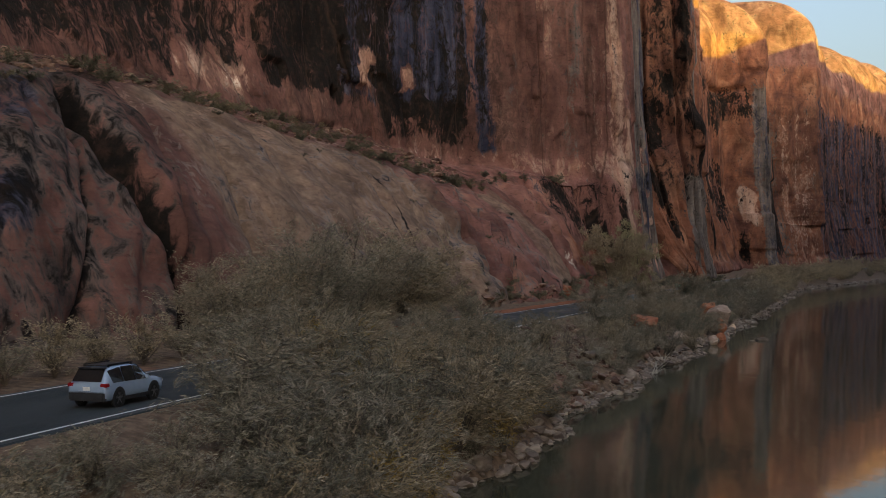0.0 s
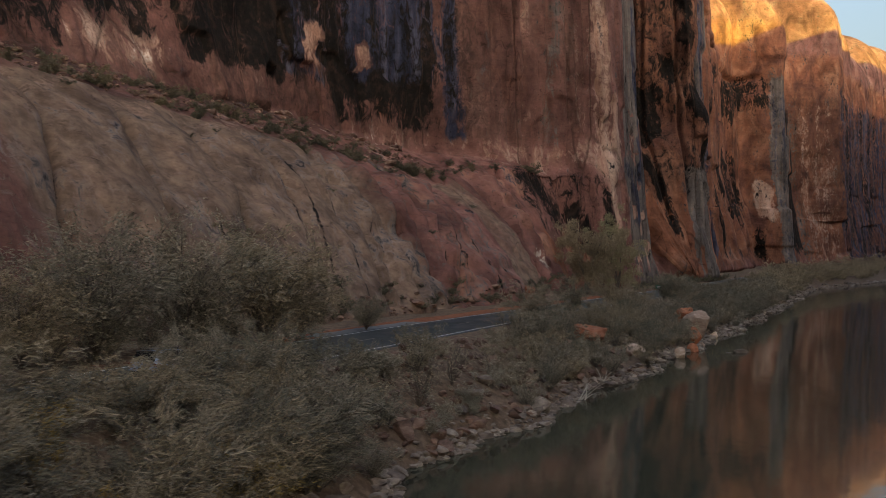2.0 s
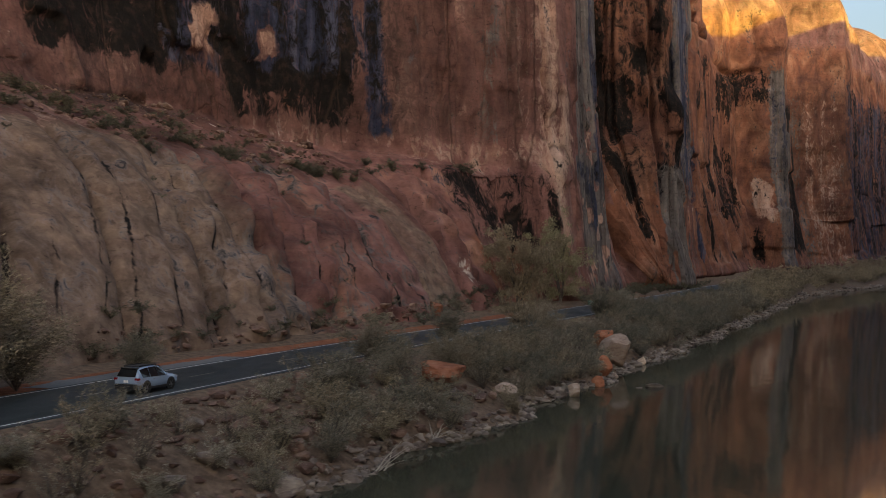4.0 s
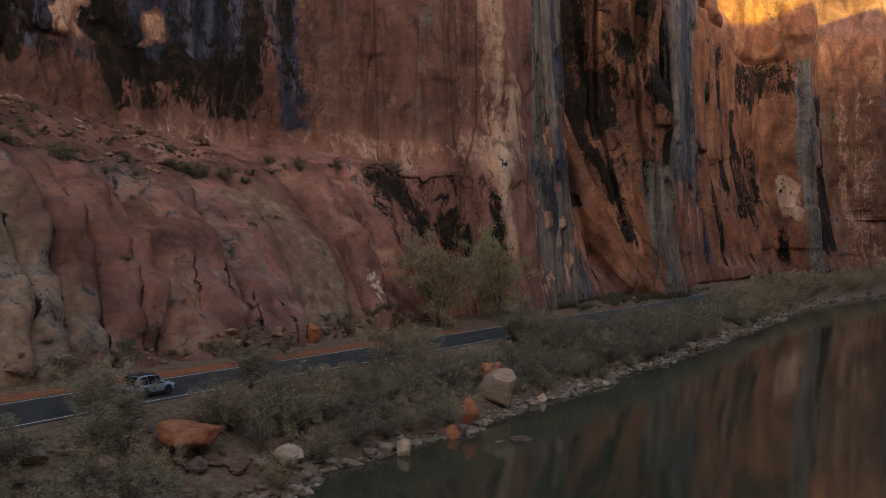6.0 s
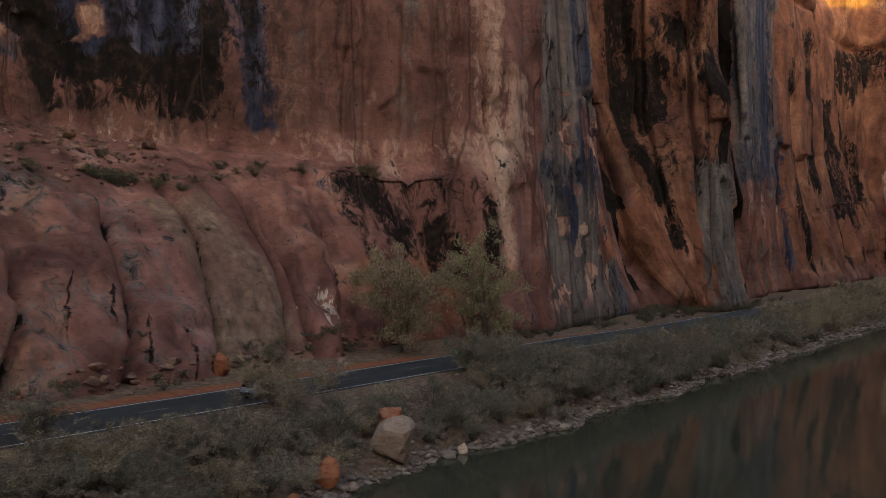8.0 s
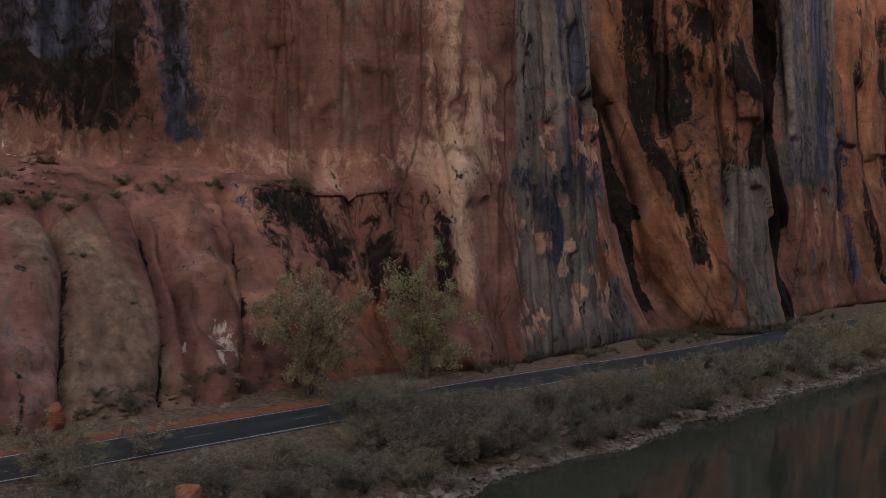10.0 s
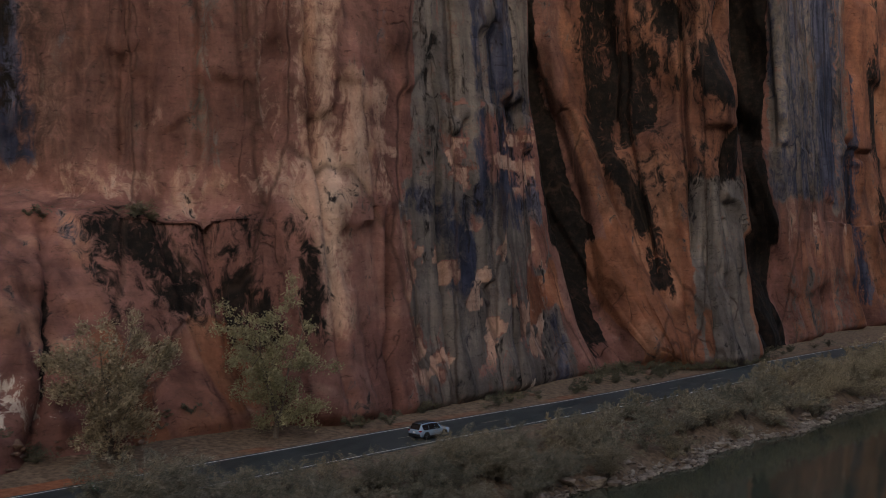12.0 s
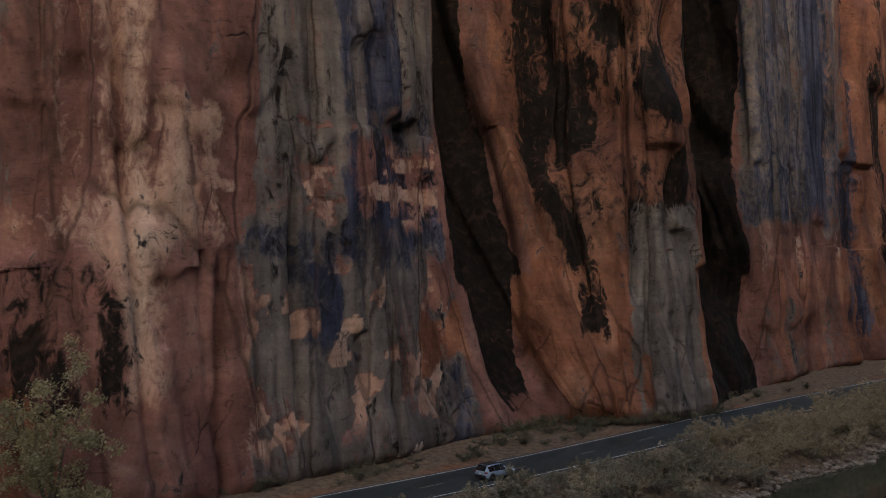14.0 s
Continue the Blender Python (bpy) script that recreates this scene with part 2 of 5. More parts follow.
def stone(name, dark, mid, light):
    m = Nodes(name)
    info = m.tree.nodes.new("ShaderNodeObjectInfo")
    isle = m.add("ShaderNodeNewGeometry")
    n = m.noise(m.position((1.1, 1.1, 2.4)), 1.0, 8, 0.65)
    col = m.ramp(n, (0.3, dark), (0.5, mid), (0.72, light))
    tint = m.ramp(m.math("FRACT", m.math("ADD", isle.outputs["Random Per Island"], info.outputs["Random"])), (0.0, (0.55, 0.5, 0.5)), (1.0, (1.15, 1.1, 1.05)))
    m.bump(n, 0.9, 0.15)
    return m.done(m.mix(1.0, col, tint, "MULTIPLY"), 0.9, 0, 0.25)


def foliage(name, dark, light):
    m = Nodes(name)
    info = m.tree.nodes.new("ShaderNodeObjectInfo")
    isle = m.add("ShaderNodeNewGeometry")
    col = m.ramp(isle.outputs["Random Per Island"], (0.0, dark), (1.0, light))
    tint = m.ramp(info.outputs["Random"], (0.0, (0.7, 0.72, 0.7)), (0.5, (1, 1, 1)), (1.0, (1.25, 1.12, 0.95)))
    mat = m.done(m.mix(1.0, col, tint, "MULTIPLY"), 0.75, 0, 0.25)
    m.bsdf.inputs["Transmission Weight"].default_value = 0.0
    return mat


SANDSTONE = sandstone_cliff()
EARTH = earth()
ASPHALT = asphalt()
WHITE_LINE = road_paint("white_road_paint", (0.72, 0.72, 0.7))
YELLOW_LINE = road_paint("yellow_road_paint", (0.34, 0.31, 0.24))
WATER = river_water()
GREY_STONE = stone("grey_riprap", (0.12, 0.10, 0.085), (0.26, 0.22, 0.185), (0.42, 0.37, 0.31))
RED_STONE = stone("red_sandstone_block", (0.20, 0.07, 0.035), (0.42, 0.17, 0.09), (0.52, 0.27, 0.17))
RUBBLE = stone("brown_rubble", (0.09, 0.06, 0.048), (0.2, 0.13, 0.1), (0.34, 0.25, 0.2))
PALE_STONE = stone("pale_sandstone_block", (0.36, 0.26, 0.19), (0.60, 0.47, 0.36), (0.72, 0.62, 0.52))
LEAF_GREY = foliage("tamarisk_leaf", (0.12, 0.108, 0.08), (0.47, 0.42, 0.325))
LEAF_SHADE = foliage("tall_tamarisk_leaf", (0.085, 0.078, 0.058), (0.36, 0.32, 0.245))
LEAF_DARK = foliage("dark_tamarisk_leaf", (0.115, 0.105, 0.08), (0.33, 0.295, 0.225))
LEAF_GOLD = foliage("golden_leaf", (0.19, 0.135, 0.045), (0.38, 0.27, 0.09))
LEAF_PALE = foliage("pale_cottonwood_leaf", (0.2, 0.18, 0.10), (0.4, 0.36, 0.21))
LEAF_SAGE = foliage("sagebrush_leaf", (0.075, 0.074, 0.05), (0.15, 0.14, 0.095))
BARK = plain("grey_bark", (0.12, 0.095, 0.075), 0.9)


# ---- mesh helpers ----
def mesh_object(name, verts, faces, material, smooth=True):
    me = bpy.data.meshes.new(name)
    verts, faces = np.asarray(verts, np.float32), np.asarray(faces, np.int32)
    me.vertices.add(len(verts))
    me.vertices.foreach_set("co", verts.ravel())
    n = faces.shape[1]
    me.loops.add(faces.size)
    me.loops.foreach_set("vertex_index", faces.ravel())
    me.polygons.add(len(faces))
    me.polygons.foreach_set("loop_start", np.arange(0, faces.size, n, dtype=np.int32))
    me.polygons.foreach_set("use_smooth", np.full(len(faces), smooth))
    me.update(calc_edges=True)
    me.materials.append(material)
    return new(name, me)


def grid_faces(rows, cols):
    a = (np.arange(rows - 1)[:, None] * cols + np.arange(cols - 1)[None]).ravel()
    return np.stack([a, a + 1, a + cols + 1, a + cols], 1)


def part(name, bm, material, parent, label=""):
    """Links a bmesh as one mesh object under a thing or a part."""
    me = bpy.data.meshes.new(name)
    bm.to_mesh(me)
    bm.free()
    me.materials.append(material)
    ob = new(name, me)
    ob.parent = parent
    return tagged(ob, label)


def paint(ob, name, values):
    layer = ob.data.attributes.new(name, "FLOAT_COLOR", "POINT")
    layer.data.foreach_set("color", np.asarray(values, np.float32).ravel())


# ---- the canyon wall ----
# plan of the wall, node by node up the canyon: toe, ledge edge, foot of the upper wall, upper wall 45 m up
TOE = [(-44, -8), (-36, 20), (-29, 45), (-23, 68), (-11, 98), (-2, 120), (6, 142), (14, 163), (20.5, 182), (27, 200.5), (29.5, 213), (32, 221.5), (35.5, 228), (41.2, 232.8), (43.8, 238),
       (47, 247.5), (51.5, 262), (54, 275), (56.5, 282), (58, 285.5), (59, 289), (61.5, 293), (65, 296), (70, 299), (74, 303), (77.3, 312), (77, 319), (77.5, 326), (78.5, 331), (81, 344),
       (88, 372), (98, 396), (104, 408), (121, 457), (139, 507), (154, 512), (166, 540), (180, 574), (205, 588), (235, 650), (290, 740), (360, 840)]
LEDGE = [(-56, -4, 24), (-47, 24, 24), (-40, 52, 24), (-31, 78, 25), (-29, 107, 28), (-21, 131, 27), (-11, 150, 25), (-4, 172, 24.5), (4, 193, 22.5), (9, 207, 25), (15, 216, 27),
         (22, 222, 27), (28, 228.5, 27)]
FOOT = [(-66, 0, 30), (-56, 28, 30), (-52, 58, 30), (-48, 84, 31), (-44, 118, 33), (-37, 140, 34), (-28, 160, 33), (-20, 180, 33), (-9, 200, 31), (0, 214, 30), (9, 221.5, 30),
        (19, 224, 29), (26, 229.5, 28.5)]
UPPER = [(-70, 2), (-62, 30), (-58, 60), (-54, 86), (-48, 120), (-40, 142), (-33, 161), (-22, 181), (-12, 197), (2, 215), (9.5, 222), (18.4, 224), (26.5, 229.5), (36, 235), (39.6, 240),
         (43, 250), (48, 265), (48, 281), (48, 284), (41, 285.5), (32, 292), (35, 303), (50, 306.5), (66, 305.5), (70.4, 307), (71.8, 319.5), (60, 324), (56, 333), (66, 345), (78.5, 341.5),
         (86, 378), (94, 400), (97, 415), (112, 464), (131, 513), (151, 514), (163, 546), (172, 582), (202, 590), (230, 658), (285, 745), (355, 850)]


# open joints in the wall: node, from and to height, slant, half width, depth
JOINTS = [(13.3, 4, 60, -0.02, 0.7, 1.6), (14.3, 3, 27, 0.06, 0.8, 1.8), (15.2, 3, 34, 0.02, 0.7, 1.6), (16.05, 3, 28, 0.03, 0.7, 1.7), (11.9, 8, 28, 0.05, 0.7, 1.4), (8.8, 3, 23, 0.4, 1.3, 2.6),
          (22.4, 20, 100, 0.0, 0.8, 1.6), (23.15, 22, 110, -0.02, 0.9, 2.4), (29.2, 6, 100, 0.0, 0.8, 2.0), (29.6, 6, 60, 0.02, 0.8, 1.5), (23.4, 4, 34, 0.05, 0.6, 1.4)]

# long upright edges of the smooth red wall and the far buttress
FLUTES = [(10.7, 33, 90, 0.01, 0.6, 0.9), (11.2, 33, 110, 0.02, 0.6, 1.3), (11.5, 31, 90, -0.01, 0.6, 1.0), (12.05, 31, 110, 0.0, 0.7, 1.2), (12.45, 38, 110, 0.01, 0.6, 1.2),
          (12.8, 36, 100, 0.0, 0.6, 1.0), (15.45, 40, 90, 0.0, 0.7, 1.6), (16.4, 38, 90, 0.01, 0.6, 1.4), (16.85, 20, 70, 0.0, 0.6, 1.4)]


def canyon_wall():
    toe, up = np.array(TOE, float), np.array(UPPER, float)
    n = len(toe)
    led, foot = np.zeros((n, 3)), np.zeros((n, 3))
    for i in range(n):
        if i < len(LEDGE):
            led[i], foot[i] = LEDGE[i], FOOT[i]
        else:
            f = 0.55
            led[i] = (*(toe[i] * (1 - f) + up[i] * f), 26.5)
            foot[i] = (*(toe[i] * (1 - f - 0.05) + up[i] * (f + 0.05)), 28.5)
    gap = np.maximum(np.linalg.norm(np.diff(toe, axis=0), axis=1), np.linalg.norm(np.diff(up, axis=0), axis=1))
    s_node = np.concatenate([[0], np.cumsum(gap)])
    s_at = lambda k: np.interp(k, np.arange(n), s_node)
    s = np.concatenate([np.arange(0, s_at(3), 0.8), np.arange(s_at(3), s_at(30), 0.34), np.arange(s_at(30), s_at(36), 1.1), np.arange(s_at(36), s_node[-1], 2.0)])
    k = np.interp(s, s_node, np.arange(n))

    def line(a):
        blur = np.linspace(-1.3, 1.3, 7)
        return np.stack([sum(np.interp(s + b, s_node, a[:, c]) for b in blur) / len(blur) for c in range(a.shape[1])], 1)

    toe, led, foot, up = line(toe), line(led), line(foot), line(up)
    zt = road_z(toe[:, 1])[:, None]
    top = 118 + 20 * step(32, 35, k) + 18 * step(35, 41, k) - 16 * (window(k, 36.6, 37.6, 0.4) + window(k, 32.6, 33.4, 0.4) + 0.8 * window(k, 39.2, 39.7, 0.3)) + 5 * np.sin(s * 0.09) + 2 * np.sin(s * 0.31)
    inward = np.gradient(up, axis=0)
    inward = np.stack([-inward[:, 1], inward[:, 0]], 1) / np.linalg.norm(inward, axis=1, keepdims=True)
    wide = np.stack([np.convolve(np.pad(inward[:, c], 60, mode="edge"), np.ones(121) / 121, "valid") for c in (0, 1)], 1)
    wide /= np.linalg.norm(wide, axis=1, keepdims=True)
    apron = 1 - step(9.0, 12.5, k)
    rows = []
    put = lambda xy, z: rows.append(np.concatenate([xy, np.broadcast_to(z, (len(s), 1)).reshape(-1, 1)], 1))
    put(toe - wide * 0.2, zt - 2.5)
    for a in np.linspace(0, 1, 52):
        bulge = (apron * 2.3 * 4 * a * (1 - a))[:, None]
        z = zt * (1 - a) + led[:, 2:] * a
        put(toe * (1 - a) + led[:, :2] * a - wide * bulge * 0.6, z + bulge * 0.8)
    for a in np.linspace(0, 1, 27)[1:]:
        put(led[:, :2] * (1 - a) + foot[:, :2] * a, led[:, 2:] * (1 - a) + foot[:, 2:] * a)
    for a in np.linspace(0, 1, 46)[1:]:
        put(foot[:, :2] * (1 - a) + up * a, foot[:, 2:] * (1 - a) + 45 * a)
    crown = 12.0 + 14.0 * step(32, 34, k)[:, None]
    for a in np.linspace(0, 1, 84)[1:]:
        put(up + wide * 3.0 * a, 45 * (1 - a) + (top[:, None] - crown) * a)
    for a in np.linspace(0, 1, 12)[1:]:
        put(up + wide * (3.0 + crown * 1.2 * (1 - np.cos(a * np.pi / 2))), (top[:, None] - crown) + crown * np.sin(a * np.pi / 2))
    for a in (10, 25, 60, 140):
        put(up + wide * (3.0 + crown * 1.2 + a), top[:, None] + 0.06 * a)
    P = np.stack(rows)                                        # rows, columns, xyz
    R = len(P)
    du, dv = np.gradient(P, axis=1), np.gradient(P, axis=0)
    nor = np.cross(du, dv)
    nor /= np.linalg.norm(nor, axis=2, keepdims=True) + 1e-9
    if nor[70, len(s) // 3] @ np.array([0.8, -0.6, 0]) < 0:
        nor = -nor
    K, S, Z = np.broadcast_to(k, (R, len(s))), np.broadcast_to(s, (R, len(s))), P[..., 2]
    row = np.broadcast_to(np.arange(R)[:, None], Z.shape)
    on_apron = (1 - step(48, 56, row)) * (1 - step(9.2, 11.5, K))
    on_talus = window(row, 53, 80, 3) * (1 - step(9.5, 12, K))
    on_wall = 1 - np.clip(on_apron + on_talus, 0, 1)
    # wide flutes and slabs of the upright wall
    d = on_wall * 2.4 * (fbm(S * 0.055, Z * 0.012, 0, 4, 3) - 0.5)
    warp = S + 1.4 * (fbm(S * 0.05, Z * 0.03, 4, 3, 5) - 0.5) + 0.05 * Z
    for width, tall, depth, seed in ((13.0, 60.0, 1.9, 11), (6.0, 27.0, 0.9, 12)):
        cell = np.floor(warp / width + 0.35 * np.floor(Z / tall + 0.3)).astype(np.int64)
        high = np.floor(Z / tall + hash3(cell, cell * 0, cell * 0, seed) + 0.6 * fbm(S * 0.12, Z * 0.05, 9, 3, seed)).astype(np.int64)
        d = d + on_wall * depth * (hash3(cell, high, high * 0, seed) - 0.5)
        near = np.abs((warp / width + 0.35 * np.floor(Z / tall + 0.3)) % 1.0 - 0.5)
        d = d - on_wall * 0.4 * depth * (hash3(cell, high, high * 0 + 3, seed) > 0.55) * step(0.5 - 0.45 / width, 0.5, near)
    d = d + on_wall * (0.8 * (fbm(S * 0.25, Z * 0.09, 2, 4, 21) - 0.5) + 0.25 * (fbm(S * 0.61 + 0.2 * Z, Z * 0.37 - 0.1 * S, 2, 3, 22) - 0.5))
    far = step(29.3, 30.5, K)
    flute = S + 6.0 * (fbm(S * 0.02, Z * 0.01, 3, 3, 61) - 0.5)
    ff = (flute / 27.0) % 1.0
    d = d + far * (5.0 * (fbm(S * 0.022, Z * 0.006, 5, 3, 62) - 0.5) + 3.0 * np.sqrt(np.clip(ff * (1 - ff) * 4, 0, 1)) - 2.0 + 1.5 * (fbm(S * 0.08, Z * 0.05, 5, 3, 63) - 0.5))
    shelf = np.floor(Z / 17.0 + 0.5 * fbm(S * 0.02, Z * 0.0, 2, 2, 64)).astype(np.int64)
    block = np.floor(S / 15.0 + 0.37 * shelf).astype(np.int64)
    d = d + far * 2.2 * (hash3(block, shelf, shelf * 0, 65) - 0.5)
    d = d - far * 3.0 * (1 - step(0.5, 2.0, np.abs(Z - 90 + 4 * (fbm(S * 0.05, 0 * Z, 3, 2, 66) - 0.5)))) * window(K, 30.6, 34.6, 0.2)
    # leaning ribs low on the far wall
    rib_f = ((S + 0.45 * Z) / 11.0 + 0.5 * fbm(S * 0.06, Z * 0.05, 1, 2, 67)) % 1.0
    d = d + far * 3.2 * (np.sqrt(np.clip(rib_f * (1 - rib_f) * 4, 0, 1)) - 0.7) * (1 - step(22, 48, Z)) * window(K, 30.2, 34.4, 0.3)
    # slickrock apron: slanting joints with rounded backs between them
    joint = (S - 0.42 * (Z - 5) + 7.0 * (fbm(S * 0.03, Z * 0.04, 7, 3, 31) - 0.5)) / 12.5
    f = joint % 1.0
    amount = 0.65 + 0.7 * hash3(np.floor(joint).astype(np.int64), row * 0, row * 0, 41)
    d = d + on_apron * amount * (2.6 * np.sqrt(f) * np.sqrt(1 - f ** 5) - 1.7 - 1.6 * (1 - step(0.0, 0.09, f)))
    joint2 = (S - 0.5 * (Z - 5) + 4.0 * (fbm(S * 0.05, Z * 0.08, 8, 3, 32) - 0.5)) / 4.7
    f2 = joint2 % 1.0
    d = d + on_apron * (0.5 + 1.1 * window(K, 5.6, 7.9, 0.3)) * step(0.3, 0.5, fbm(S * 0.06, Z * 0.06, 6, 2, 40)) * (np.sqrt(f2) * np.sqrt(1 - f2 ** 5) - 0.6 - 0.5 * (1 - step(0.0, 0.1, f2)))
    d = d + on_apron * (2.0 * (fbm(S * 0.07, Z * 0.07, 1, 3, 33) - 0.5) + 1.3 * (fbm(S * 0.3, Z * 0.45, 1, 4, 34) - 0.5) + 0.7 * (fbm((S - 0.3 * Z) * 0.9, Z * 0.35, 1, 3, 44) - 0.5))
    rough_red = on_apron * (window(K, 5.9, 8.0, 0.3) + window(K, 9.1, 10.6, 0.2))
    d = d + rough_red * 4.2 * (np.floor(fbm(S * 0.2, Z * 0.42, 5, 3, 35) * 7) / 7 - 0.5)
    # one long open joint through the slabs near the start of the walk
    slab = S - s_at(3.2) - 9 + 0.19 * (Z - 6)
    deep = np.abs(slab + 1.2 * (fbm(S * 0.1, Z * 0.15, 3, 3, 36) - 0.5))
    d = d - on_apron * 4.0 * (1 - step(0.4, 1.7, deep)) - on_apron * 1.5 * step(1, -3, slab)
    for at, z0, z1, lean, wide_, sunk in JOINTS + FLUTES:
        off = np.abs(S - s_at(at) - lean * (Z - z0) + 0.8 * (fbm(S * 0.2, Z * 0.2, at, 3, 39) - 0.5))
        d = d - sunk * (1 - step(0.15, wide_, off)) * window(Z, z0, z1, 2)
    d = d + on_talus * (1.6 * (fbm(S * 0.25, row * 0.12, 6, 4, 37) - 0.5) + 0.5 * (vnoise(S * 0.9, row * 0.5, 6, 38) - 0.5))
    # leaning rib in the black recess, the bulge at its foot, and the broken wall beyond
    rib_k = np.interp(Z, [4, 12, 22, 31, 43, 47, 60, 90], [21.6, 21.7, 21.75, 21.78, 21.85, 21.78, 21.48, 21.2])
    rib_w = np.interp(Z, [4, 12, 22, 31, 45, 60], [0.8, 0.75, 0.35, 0.17, 0.16, 0.18])
    rib = np.clip(1 - ((K - rib_k) / rib_w) ** 2, 0, 1)
    d = d + on_wall * np.interp(Z, [4, 20, 35, 90], [3.6, 3.4, 3.0, 2.6]) * np.sqrt(rib)
    d = d - on_wall * 2.5 * window(K, 22.0, 22.35, 0.08) * window(Z, 38, 95, 6)
    broken = on_wall * (window(K, 22.0, 24.8, 0.15) + window(K, 27.6, 28.8, 0.1) + 0.6 * window(K, 28.9, 30.2, 0.1) * (1 - step(26, 34, Z)))
    d = d + broken * (3.4 * (fbm(S * 0.16, Z * 0.05, 6, 3, 45) - 0.5) + 5.0 * (np.sqrt(np.clip(vnoise(S * 0.13 + 0.05 * Z, Z * 0.085, 3, 49), 0.05, 1)) - 0.7) + 1.6 * (np.floor(fbm(S * 0.3 + 0.1 * Z, Z * 0.11, 6, 3, 46) * 8) / 8 - 0.5))
    d = d + on_wall * 4.5 * window(K, 28.0, 28.75, 0.15) * window(Z, 24, 42, 4)
    # flutes and flat scars of the smooth red wall
    red_wall = on_wall * window(K, 10.2, 13.7, 0.2) * step(29, 33, Z)
    d = d + red_wall * 1.5 * (np.abs(((warp / 7.3 + 0.4 * fbm(S * 0.05, Z * 0.02, 1, 2, 47)) % 1.0) - 0.5) - 0.25)
    d = d - red_wall * 0.9 * step(0.56, 0.575, fbm(S * 0.11, Z * 0.045, 3, 2, 48))
    d = d + 1.2 * on_wall * (1 - step(6, 13, Z))
    for _ in range(2):                                        # weathered edges
        d = np.pad(d, 1, mode="edge")
        d = (d[1:-1, :-2] + 2 * d[1:-1, 1:-1] + d[1:-1, 2:] + 0.6 * d[:-2, 1:-1] + 0.6 * d[2:, 1:-1]) / 5.2
    d *= step(0, 4, row)
    P = P + nor * d[..., None]
    ob = mesh_object("canyon_wall", P.reshape(-1, 3), grid_faces(R, len(s)), SANDSTONE)

    # where the varnish and the painted light and shade run: each patch by its nodes at the foot, its nodes at the head,
    # and its heights
    ragged = S + 3.4 * (fbm(S * 0.16, Z * 0.07, 3, 4, 51) - 0.5) + 1.2 * (fbm(S * 0.7, Z * 0.5, 3, 2, 53) - 0.5)
    ragged_z = Z + 5.0 * (fbm(S * 0.22, Z * 0.14, 8, 4, 52) - 0.5)

    def patch(foot0, foot1, head0, head1, z0, z1, soft=0.7, soft_z=1.2):
        a = np.clip((Z - z0) / (z1 - z0), 0, 1)
        lo, hi = s_at(foot0) * (1 - a) + s_at(head0) * a, s_at(foot1) * (1 - a) + s_at(head1) * a
        return step(-soft, soft, ragged - lo) * step(-soft, soft, hi - ragged) * window(ragged_z, z0, z1, soft_z)

    def w(lo, hi, a, b, soft=0.7, soft_z=1.4):
        return patch(lo, hi, lo, hi, a, b, soft, soft_z)

    # black in the apron seams: part varnish, part painted shade, strongest where open
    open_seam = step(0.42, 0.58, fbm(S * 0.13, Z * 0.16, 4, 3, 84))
    columns = step(0.3, 0.7, vnoise(S * 0.16, Z * 0.006, 1, 60))
    narrow = step(0.45, 0.62, vnoise(S * 0.33, Z * 0.008, 1, 68))
    chips = step(0.53, 0.57, fbm(S * 0.24 + 0.15 * Z, Z * 0.55, 4, 4, 77)) * w(14.5, 17.3, 31.5, 41, 1.5, 2)
    chips = chips + step(0.6, 0.64, fbm(S * 0.3 - 0.1 * Z, Z * 0.3, 7, 4, 78)) * w(14.6, 17.3, 8, 27, 1.5, 3) + step(0.56, 0.62, fbm(S * 0.15, Z * 0.2, 7, 4, 79)) * w(7.6, 8.5, 42, 49, 2, 2)
    disc = patch(16.6, 17.75, 16.65, 17.6, 13.8, 20.3, 0.5, 0.5)
    bare = disc + patch(16.85, 17.4, 16.85, 17.4, 21.5, 27, 0.4, 0.6) + patch(22.95, 23.35, 23.0, 23.3, 6, 13, 0.4, 0.8)
    bare = np.clip(bare + chips, 0, 1)
    blue = patch(7.45, 9.4, 7.45, 9.4, 40, 130) * (0.75 + 0.35 * columns) + 0.72 * patch(9.75, 10.2, 9.35, 9.95, 33, 52, 1.4) + 0.9 * patch(9.35, 9.95, 9.35, 9.95, 52, 130) * (0.5 + 0.5 * columns) \
        + 0.6 * patch(14.6, 17.5, 14.7, 17.4, 26.5, 31.5, 2.0, 1.5) + 0.75 * w(15.65, 16.35, 31, 130) * (0.55 + 0.5 * narrow) + 0.5 * w(16.35, 17.4, 30, 46) + 0.7 * w(15.25, 15.65, 17, 27) + 0.18 * w(15.7, 17.4, 5, 27) \
        + 0.45 * patch(16.9, 17.8, 17.0, 17.5, 4, 13, 1.2) + 0.8 * w(29.75, 29.95, 36, 130, 0.4) + 0.55 * w(28.8, 30.2, 32, 130) + 0.75 * w(30.35, 30.6, 10, 90) \
        + 0.62 * w(-1, 3.5, 4, 30) * step(0.45, 0.6, fbm(S * 0.1, Z * 0.12, 2, 3, 69)) + 0.4 * w(34.8, 35.3, 5, 85) + 0.6 * w(38.0, 41, 5, 100, 3, 5)
